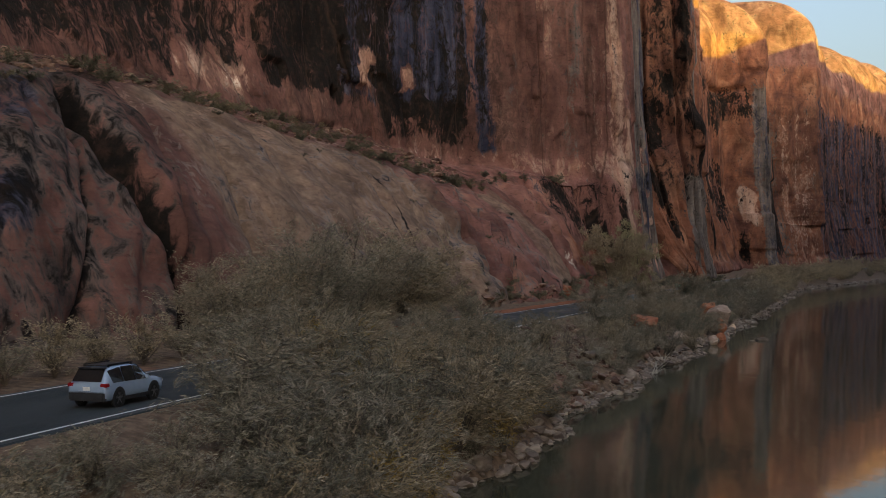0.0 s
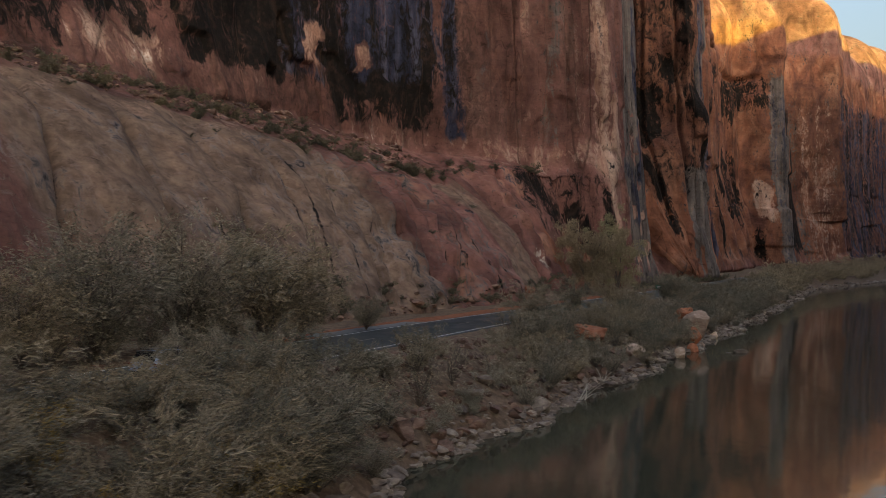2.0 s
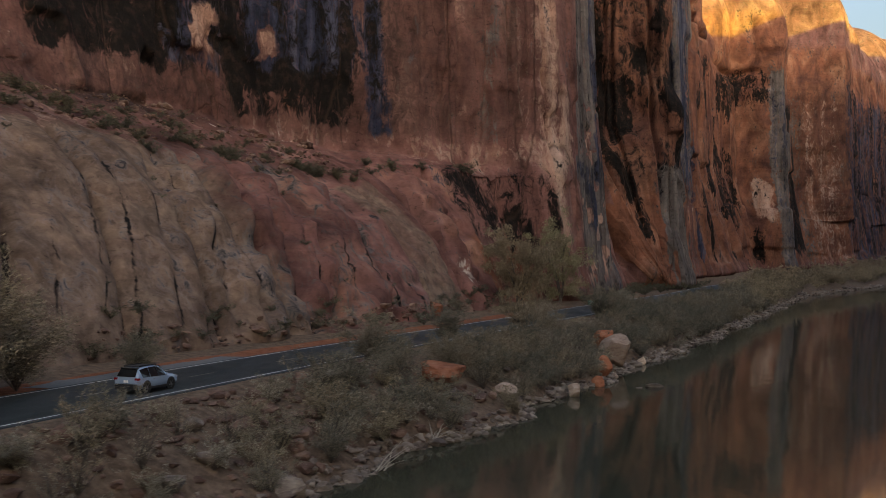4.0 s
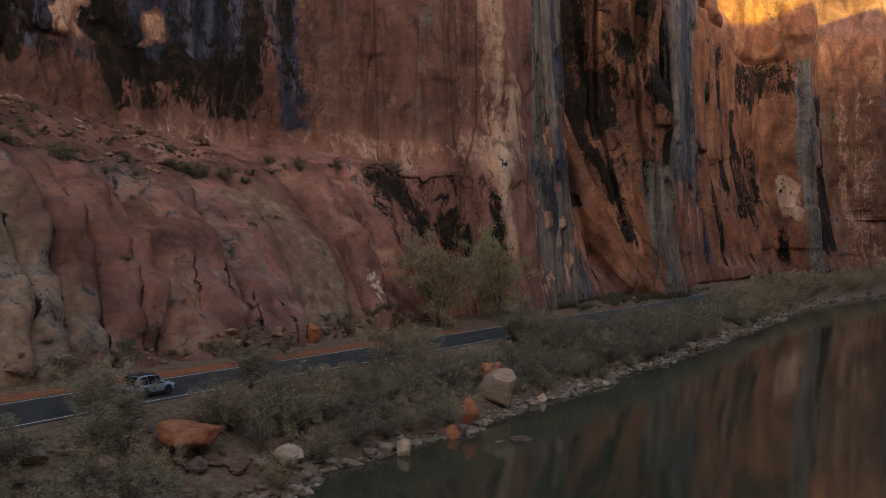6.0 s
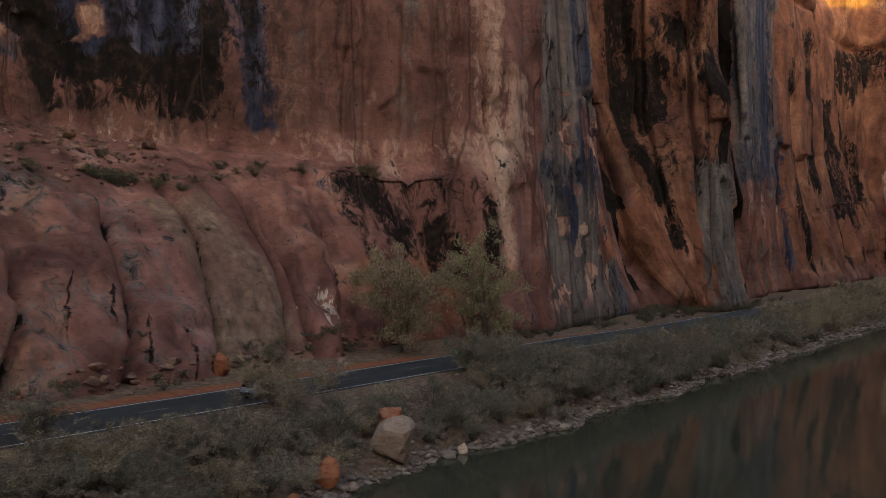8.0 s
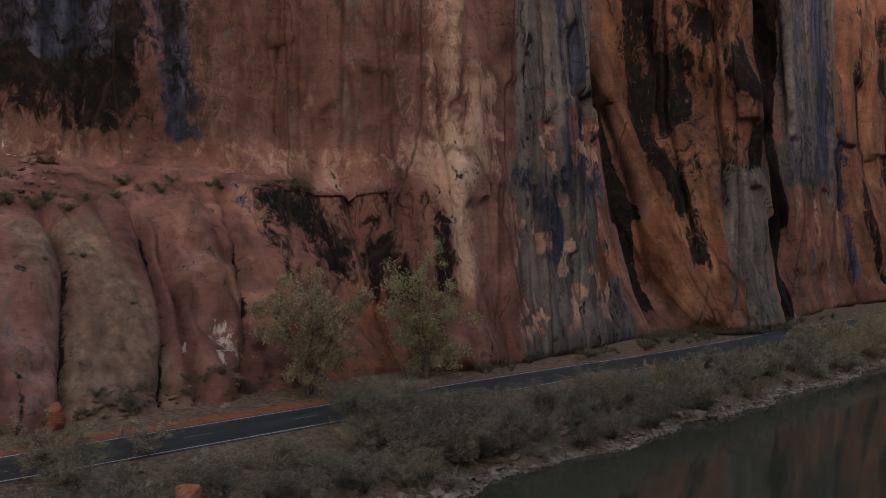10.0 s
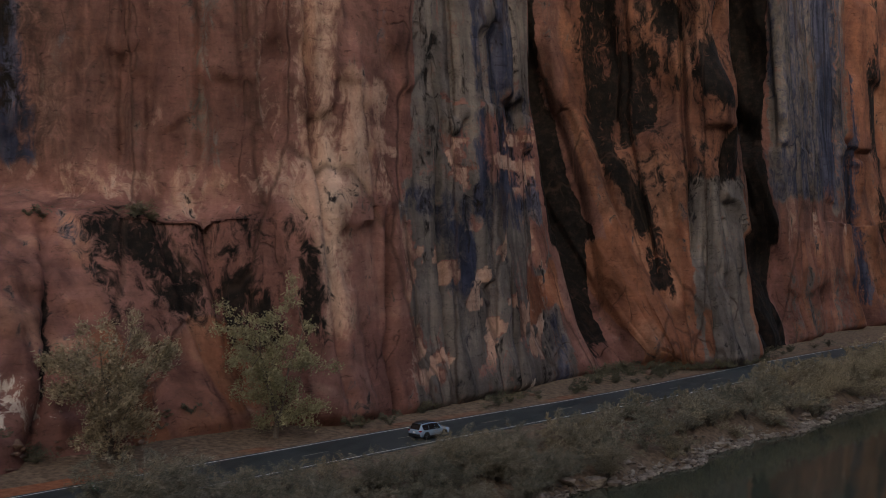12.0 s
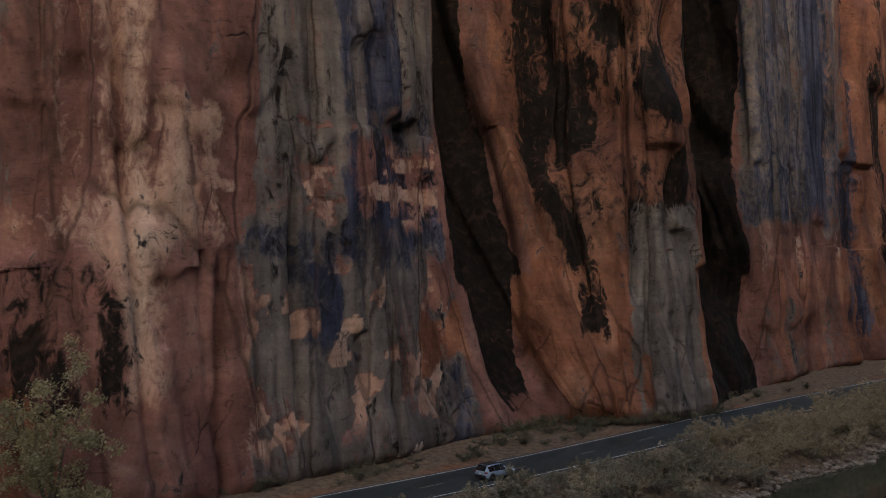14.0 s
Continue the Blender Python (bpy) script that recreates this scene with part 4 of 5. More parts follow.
def thicket(y0, y1, every, kinds, across, size):
    """Bushes between road and river; across: from the road (0) to the water (1)."""
    y = y0
    while y < y1:
        a = plant_rng.uniform(*across)
        yy = y + plant_rng.uniform(-1, 1)
        x = float(road_x(np.array([yy]))[0]) + 1.6
        sx = float(shore_x(np.array([yy]))[0])
        kind, scale = plant_rng.choice(kinds), size * plant_rng.uniform(0.75, 1.2)
        bx = x + (sx - x) * a
        if all(math.hypot(bx - cx, yy - cy) > r for cx, cy, r in CLEAR):
            plant(kind, bx, yy, scale)
        y += every


thicket(52, 74, 1.4, ["tall", "tall", "bare", "dark"], (0.1, 0.5), 0.85)
thicket(34, 66, 1.3, ["tall", "low", "dark", "gold", "tall"], (0.45, 0.95), 1.05)
thicket(66, 74, 1.3, ["tall", "low", "dark", "tall"], (0.45, 0.9), 0.95)
thicket(74, 88, 0.9, ["low", "dark", "low"], (0.2, 0.9), 0.8)
thicket(20, 48, 1.0, ["low", "dark", "low"], (0.32, 0.9), 0.85)
thicket(86, 112, 1.1, ["low", "bare", "low", "dark"], (0.15, 0.9), 0.85)
thicket(112, 190, 1.4, ["low", "dark", "low", "bare"], (0.3, 0.9), 1.0)
thicket(128, 192, 1.3, ["low", "tall", "dark", "low"], (0.2, 0.75), 0.8)
thicket(112, 192, 1.2, ["low", "dark"], (0.3, 0.95), 0.95)
thicket(192, 204, 1.0, ["tall", "tall", "dark"], (0.08, 0.55), 0.92)
thicket(204, 230, 1.0, ["tall", "dark", "dark"], (0.2, 0.55), 0.78)
thicket(226, 238, 1.5, ["low", "dark"], (0.15, 0.5), 0.7)
thicket(190, 240, 1.0, ["tall", "low", "dark"], (0.4, 0.92), 0.95)
thicket(238, 285, 1.1, ["low_far", "dark_far", "low_far"], (0.12, 0.45), 0.85)
thicket(238, 285, 1.0, ["low_far", "dark_far", "tall_far"], (0.4, 0.9), 0.85)


def far_brush(name, kind, seed, spans, label):
    """Far bushes along the bank, too many to count, as one sheet of leaves."""
    rng = np.random.default_rng(seed)
    shapes = []
    for bush in KINDS[kind]:
        me = [c for c in bush.children if c.name.startswith("crown")][0].data
        v = np.empty(len(me.vertices) * 3, np.float32)
        me.vertices.foreach_get("co", v)
        shapes.append(v.reshape(-1, 3))
    V = []
    for y0, y1, every, lo, hi, size in spans:
        for y in np.arange(y0, y1, every):
            y = y + rng.uniform(-1, 1)
            x = float(road_x(np.array([y]))[0]) + 1.6
            x += (float(shore_x(np.array([y]))[0]) - x) * rng.uniform(lo, hi)
            ang, r = rng.uniform(0, 6.28), size * rng.uniform(0.7, 1.25)
            c, q = math.cos(ang) * r, math.sin(ang) * r
            v = shapes[rng.integers(0, len(shapes))] @ np.array([[c, q, 0], [-q, c, 0], [0, 0, r]])
            V.append(v + (x, y, float(ground_z(np.array([x]), np.array([y]))[0]) - 0.08))
    V = np.concatenate(V)
    ob = mesh_object(name, V, np.arange(len(V)).reshape(-1, 3), LEAF_GREY if kind != "dark_far" else LEAF_DARK, False)
    tagged(ob, label, "bushes", kind="stuff")


far_brush("distant_tamarisks", "tall_far", 91, ((285, 345, 1.6, 0.1, 0.5, 0.72), (285, 345, 1.5, 0.4, 0.9, 0.8), (345, 520, 3.2, 0.05, 0.8, 1.15), (520, 760, 9, 0.05, 0.8, 1.7)), "distant grey-brown tamarisks crowding the river bank")
far_brush("distant_willows", "dark_far", 92, ((285, 345, 2.2, 0.1, 0.9, 1.0), (345, 520, 5, 0.05, 0.8, 1.4), (520, 760, 14, 0.05, 0.8, 2.0)), "distant dark olive willows along the river bank")
for x, y, size in ((-7, 84, 1.15), (-3.5, 93, 1.3), (0.0, 100, 1.15), (-12, 74, 0.8), (-9.5, 79, 0.9), (2.0, 106, 0.8), (6, 117, 0.4)):
    plant("roadside", x - 3.5, y, size, float(road_z(y)))
for x, y, kind, size in ((-6.3, 39, "tall", 1.08), (-4.8, 43, "tall", 1.1), (-6.6, 46.5, "tall", 0.95), (-3.5, 36.5, "tall", 1.05), (-3.8, 50, "tall", 1.1),
                         (-8.3, 44, "tall", 0.95), (-7.6, 48, "tall", 1.05), (-6.8, 52, "tall", 1.1), (-5.3, 56, "tall", 1.1), (1.6, 76, "tall", 0.9), (0.6, 72.8, "tall", 0.9), (2.8, 79, "tall", 0.75), (-1.4, 70, "tall", 0.8), (17.6, 129.5, "tall", 1.0), (23.2, 146, "tall", 1.0), (31.2, 168, "tall", 1.05),
                         (-5.6, 53, "gold", 1.25), (-4.2, 50, "gold", 1.2), (-2.6, 38, "gold", 1.2), (-1.6, 42, "gold", 1.1), (0.2, 40, "gold", 1.0), (-0.6, 47, "gold", 1.1), (3.2, 65, "tall", 1.0), (2.4, 70.5, "tall", 0.85), (5.0, 68.5, "tall", 0.9)):
    plant(kind, x, y, size)
for x, y, size in ((-10.6, 33, 0.7), (-9.3, 30, 0.75), (-8.2, 34, 0.8), (-10.8, 29, 0.6), (-8.8, 37, 0.7)):
    plant("dark", x, y, size)
thicket(190, 203, 1.9, ["tall", "dark"], (0.02, 0.2), 1.0)
thicket(20, 36, 1.1, ["dark", "low"], (0.08, 0.4), 0.5)
for y in (44, 47.5, 51, 54.5, 58, 62, 66, 70, 74.5, 79, 84, 88.5, 93, 98):
    plant("dark", float(road_x(np.array([y]), -ROAD_W - 2.6)[0]), y, plant_rng.uniform(0.8, 1.15), float(road_z(y)))
thicket(50, 72, 1.3, ["dark", "low", "dark"], (0.1, 0.45), 0.9)
for x, y, kind, size in ((33.5, 176, "low", 1.2), (19.5, 172, "sage", 1.6), (22.5, 190, "dark", 0.9), (26.5, 205, "sage", 2.0)):
    plant(kind, x, y, size, 4.7)
grove = [tree_meshes(71, 8.8, 6.0, 17000, LEAF_DARK, "tamarisk_tree", "rounded grey-green tree at the cliff foot", 0.34, 0.09), tree_meshes(72, 10.5, 6.6, 12500, LEAF_PALE, "cottonwood", "cottonwood with sparse yellowish leaves at the cliff foot", 0.24, 0.15)]
grove[0].matrix_basis = pose(31.8, 208.6, 4.7) @ Matrix.Scale(1.35, 4)
grove[1].matrix_basis = pose(39.2, 224.5, 4.7) @ Matrix.Scale(1.2, 4)


# ---- stones ----
def rock_mesh(seed, sx, sy, sz, rough=0.28, level=3):
    """An angular block: an ico sphere cut by random planes and worn."""
    rng = np.random.default_rng(seed)
    bm = bmesh.new()
    bmesh.ops.create_icosphere(bm, subdivisions=level, radius=1.0)
    cuts = [(n / np.linalg.norm(n), rng.uniform(0.42, 0.74)) for n in rng.normal(0, 1, (20, 3))]
    for v in bm.verts:
        p = np.array(v.co)
        for n, d in cuts:
            over = p @ n - d
            if over > 0:
                p = p - n * over * 0.92
        p *= 1 + rough * 0.35 * (noise.noise(Vector(p * 2.3) + Vector((seed, 0, 0))))
        v.co = (p[0] * sx, p[1] * sy, p[2] * sz)
    return bm


def boulder(name, x, y, size, turn, material, label, seed, sink=0.3, tip=0.0):
    bm = rock_mesh(seed, *size)
    me = bpy.data.meshes.new(name)
    bm.to_mesh(me)
    bm.free()
    me.materials.append(material)
    ob = new(name, me)
    z = float(ground_z(np.array([x]), np.array([y]))[0])
    ob.matrix_basis = pose(x, y, max(z, -0.3) + size[2] * (0.72 - sink), tip, tip * 0.5, turn)
    return tagged(ob, label, "boulder", "boulders on the bank")


boulder("boulder", 41.7, 167.0, (3.1, 2.8, 3.0), 20, PALE_STONE, "large pale tan sandstone boulder at the water's edge", 3, 0.2, 24)
boulder("boulder", 40.8, 169.5, (1.5, 1.7, 2.5), 60, RED_STONE, "red sandstone block behind a pale boulder", 4, 0.1)
boulder("boulder", 39.3, 157.2, (1.0, 1.5, 1.5), 40, RED_STONE, "tilted red sandstone block by the water", 5, 0.2, 25)
boulder("boulder", 38.6, 152.6, (1.0, 1.0, 0.95), 10, RED_STONE, "small red sandstone block by the water", 6, 0.2)
boulder("boulder", 41.0, 158.6, (0.6, 0.7, 0.7), 10, PALE_STONE, "small pale stone block by the water", 14, 0.2)
boulder("boulder", 46.0, 174.5, (0.7, 0.9, 0.9), 50, PALE_STONE, "upright pale stone block by the water", 15, 0.2)
boulder("boulder", 44.8, 172.8, (1.0, 1.2, 0.7), 70, GREY_STONE, "broad grey stone block by the water", 16, 0.2)
boulder("boulder", 35.6, 144.6, (1.0, 1.0, 1.0), 80, PALE_STONE, "pale and pink weathered block at the water's edge", 7, 0.15)
boulder("boulder", 23.6, 129.4, (2.5, 4.3, 1.35), -35, RED_STONE, "long flat red sandstone slab on the bank", 8, -0.2)
boulder("boulder", 29.0, 134.5, (1.1, 1.2, 1.1), 30, PALE_STONE, "pale pink sandstone block on the bank", 9, 0.1)
boulder("boulder", 20.3, 182.5, (1.2, 1.9, 2.2), 15, RED_STONE, "tall red sandstone block beside the road", 10, 0.25, 18)
boulder("boulder", 44.6, 152.5, (1.5, 0.8, 0.5), 15, GREY_STONE, "flat grey rock awash in the river", 12, 0.2)
boulder("boulder", 42.6, 151.2, (0.7, 0.5, 0.4), 65, GREY_STONE, "small grey rock awash in the river", 17, 0.2)
boulder("boulder", 24.9, 128, (1.0, 1.2, 0.8), 15, GREY_STONE, "grey stone half hidden by bushes", 13)
for i, (y, a) in enumerate(((100, 0.35), (103, 0.5), (107, 0.4), (97, 0.6), (111, 0.55), (105, 0.7), (93, 0.7), (115, 0.45), (109, 0.25), (120, 0.35))):
    x = float(road_x(np.array([y]))[0]) + 1.4
    x += (float(shore_x(np.array([y]))[0]) - x) * a
    boulder("boulder", x, y, (0.9 + 0.1 * (i % 4), 1.2, 0.7), i * 37, RUBBLE if i % 3 else GREY_STONE, "brownish broken sandstone block on the road bank", 20 + i)


def scatter_stones(name, seed, count, place, size, material, label, category="stones", level=2):
    """Loose stones as one sheet of small cut blocks."""
    rng = np.random.default_rng(seed)
    shapes = []
    for i in range(6):
        bm = rock_mesh(seed * 10 + i, 1, 1, 1, 0.3, level)
        bm.verts.ensure_lookup_table()
        shapes.append((np.array([v.co[:] for v in bm.verts]), np.array([[v.index for v in f.verts] for f in bm.faces])))
        bm.free()
    V, F, base = [], [], 0
    for _ in range(count):
        x, y, z = place(rng)
        v, f = shapes[rng.integers(0, 6)]
        r = size * np.exp(rng.normal(0, 0.45))
        ang = rng.uniform(0, 6.28)
        c, q = math.cos(ang), math.sin(ang)
        p = v * (r * rng.uniform(0.8, 1.4), r * rng.uniform(0.6, 1.1), r * rng.uniform(0.45, 0.8))
        V.append(p @ np.array([[c, q, 0], [-q, c, 0], [0, 0, 1]]) + (x, y, z + 0.2 * r))
        F.append(f + base)
        base += len(v)
    ob = mesh_object(name, np.concatenate(V), np.concatenate(F), material, False)
    return tagged(ob, label, category, kind="stuff")


def on_shore(y0, y1, width):
    def place(rng):
        y = rng.uniform(y0, y1)
        x = float(shore_x(np.array([y]))[0]) - abs(rng.normal(0, width)) + 0.4
        return x, y, max(-0.15, float(ground_z(np.array([x]), np.array([y]))[0]))
    return place


def on_bank(y0, y1):
    def place(rng):
        y = rng.uniform(y0, y1)
        r = float(road_x(np.array([y]))[0]) + 1.4
        x = r + (float(shore_x(np.array([y]))[0]) - r) * rng.uniform(0.05, 0.95)
        return x, y, float(ground_z(np.array([x]), np.array([y]))[0])
    return place


def on_ledge(lo, hi, r0, r1):
    cols = np.nonzero((WALL_K > lo) & (WALL_K < hi))[0]

    def place(rng):
        return WALL[rng.integers(r0, r1), cols[rng.integers(0, len(cols))]]
    return place


scatter_stones("shore_stones", 2, 1500, on_shore(40, 190, 0.9), 0.32, GREY_STONE, "grey broken stones along the waterline")
scatter_stones("shore_stones", 3, 2000, on_shore(190, 350, 0.8), 0.34, GREY_STONE, "pale grey riprap stones along the waterline", level=1)
scatter_stones("shore_stones", 4, 700, on_shore(350, 520, 1.0), 0.5, GREY_STONE, "distant grey riprap along the waterline", level=1)
scatter_stones("bank_stones", 5, 520, on_bank(80, 132), 0.4, RUBBLE, "brownish rubble on the road bank")
scatter_stones("bank_stones", 6, 500, on_bank(135, 340), 0.3, GREY_STONE, "scattered stones between the bushes")
scatter_stones("ledge_rubble", 7, 1000, on_ledge(3.0, 8.8, 56, 80), 0.45, RUBBLE, "dark reddish fallen rubble on the cliff ledge", level=1)
scatter_stones("toe_rubble", 8, 300, on_ledge(5.0, 10.5, 2, 6), 0.35, RUBBLE, "reddish rubble at the foot of the slope")
ledge_rng = np.random.default_rng(9)
for i in range(70):
    p = on_ledge(3.0, 11.5, 52, 60)(ledge_rng)
    plant("sage", p[0], p[1], ledge_rng.uniform(0.7, 1.9), p[2] - 0.1)
for i in range(70):
    p = on_ledge(4.6, 8.2, 56, 76)(ledge_rng)
    plant("sage", p[0], p[1], ledge_rng.uniform(0.7, 1.7), p[2] - 0.1)
for i in range(60):
    p = on_ledge(4.0, 11.0, 2, 9)(ledge_rng)
    plant("sage", p[0], p[1], ledge_rng.uniform(0.6, 1.6), p[2] - 0.1)
for i in range(34):
    p = on_ledge(17.0, 26.0, 1, 3)(ledge_rng)
    plant("sage", p[0] + 0.8, p[1] - 1.0, ledge_rng.uniform(0.9, 2.2), 4.7)
for i in range(22):
    p = on_ledge(4.0, 9.5, 10, 48)(ledge_rng)
    plant("sage", p[0], p[1], ledge_rng.uniform(0.4, 0.9), p[2] - 0.1)
for i in range(60):
    y = ledge_rng.uniform(232, 345)
    plant("sage", float(road_x(np.array([y]))[0]) - 10.2 - ledge_rng.uniform(0, 5), y, ledge_rng.uniform(0.7, 2.0), 4.65)
boulder("boulder", -3.0, 127.0, (0.45, 0.4, 1.1), 30, PALE_STONE, "narrow white stone standing beside the road pullout", 41, 0.2)
boulder("boulder", 58.6, 286.0, (0.8, 0.7, 0.8), 10, PALE_STONE, "white stone at the cliff foot beside the road", 42, 0.2)
for i, (x, y, s) in enumerate(((11, 172, 0.8), (16.5, 176, 0.7), (18.5, 178.5, 0.6), (24.2, 198, 0.8), (17.5, 169, 0.7), (51.5, 262, 0.7), (55, 273, 0.6), (60.5, 288.5, 0.9), (63.5, 292, 0.7))):
    boulder("boulder", max(x, float(road_x(np.array([y]))[0]) - 14.0), y, (s, s * 1.2, s * 0.8), i * 51, RUBBLE, "fallen red sandstone block on the verge", 60 + i, 0.2)


def dead_branch(x, y, z, size, turn):
    """Bleached forked driftwood branches."""
    rng = np.random.default_rng(int(x * 10))
    paths = []
    for b in range(7):
        way = np.array([rng.uniform(0.4, 1.0), rng.normal(0, 0.45), rng.uniform(0.15, 0.6)])
        start = np.array([rng.uniform(0, 0.8), 0, 0.15])
        pts = [start + way * a * size + (0, 0, 0.25 * math.sin(3 * a) * size * 0.3) + rng.normal(0, 0.04, 3) for a in (0, 0.3, 0.6, 1.0)]
        paths.append([(p, 0.06 * (1 - 0.8 * i / 3)) for i, p in enumerate(pts)])
    ob = mesh_object("dead_branch", *tubes(paths), plain("bleached_wood", (0.42, 0.37, 0.30), 0.9))
    ob.matrix_basis = pose(x, y, z, 0, 0, turn)
    tagged(ob, "bleached dead branches lying on the bank", "branch")


for x, y, size, turn in ((20.5, 108, 2.6, 25), (23.5, 117.5, 2.2, 60), (34, 146, 2.0, -20)):
    dead_branch(x, y, float(ground_z(np.array([x]), np.array([y]))[0]), size, turn)


# ---- the car ----
def car_paint():
    m = Nodes("silver_paint")
    n = m.noise(m.local((3, 3, 3)), 1.0, 4)
    mat = m.done(m.ramp(n, (0.3, (0.29, 0.385, 0.53)), (0.7, (0.33, 0.43, 0.58))), 0.2, 0.12, 0.6)
    m.bsdf.inputs["Coat Weight"].default_value = 0.6
    return mat


def tail_glow():
    m = Nodes("tail_lamp_red")
    m.bsdf.inputs["Emission Color"].default_value = (1.0, 0.05, 0.04, 1)
    m.bsdf.inputs["Emission Strength"].default_value = 0.015
    return m.done((0.14, 0.006, 0.01), 0.2)


def box(bm, x0, x1, y0, y1, z0, z1, bevel=0.0):
    made = bmesh.ops.create_cube(bm, size=1.0, matrix=Matrix.Translation(((x0 + x1) / 2, (y0 + y1) / 2, (z0 + z1) / 2)) @ Matrix.Diagonal((x1 - x0, y1 - y0, z1 - z0, 1)))
    if bevel:
        edges = list({e for v in made["verts"] for e in v.link_edges})
        bmesh.ops.bevel(bm, geom=edges, offset=bevel, segments=2, affect="EDGES")
    return bm


def quad_plate(points, thick=0.012):
    """A thin plate through three or more points, given in order round its edge."""
    bm = bmesh.new()
    vs = [bm.verts.new(p) for p in points]
    face = bm.faces.new(vs)
    bmesh.ops.recalc_face_normals(bm, faces=[face])
    bmesh.ops.solidify(bm, geom=[face], thickness=thick)
    return bm


CAR_SIZE = 0.9
# car stations from tail to nose: y, underside, shoulder line, top, half width, half width of the roof
STATIONS = [(-2.40, 0.55, 0.95, 1.05, 0.86, 0.74), (-2.36, 0.36, 1.02, 1.16, 0.95, 0.78), (-2.15, 0.30, 1.06, 1.50, 0.98, 0.73), (-1.92, 0.28, 1.08, 1.74, 0.99, 0.70),
            (-1.2, 0.28, 1.07, 1.80, 0.99, 0.71), (-0.3, 0.28, 1.05, 1.81, 0.99, 0.71), (0.35, 0.28, 1.04, 1.74, 0.99, 0.69), (0.75, 0.28, 1.03, 1.50, 0.99, 0.72), (1.12, 0.28, 1.02, 1.18, 0.98, 0.80),
            (1.7, 0.28, 1.00, 1.11, 0.97, 0.78), (2.2, 0.30, 0.92, 1.03, 0.93, 0.70), (2.38, 0.40, 0.80, 0.90, 0.84, 0.62), (2.42, 0.52, 0.68, 0.74, 0.78, 0.58)]


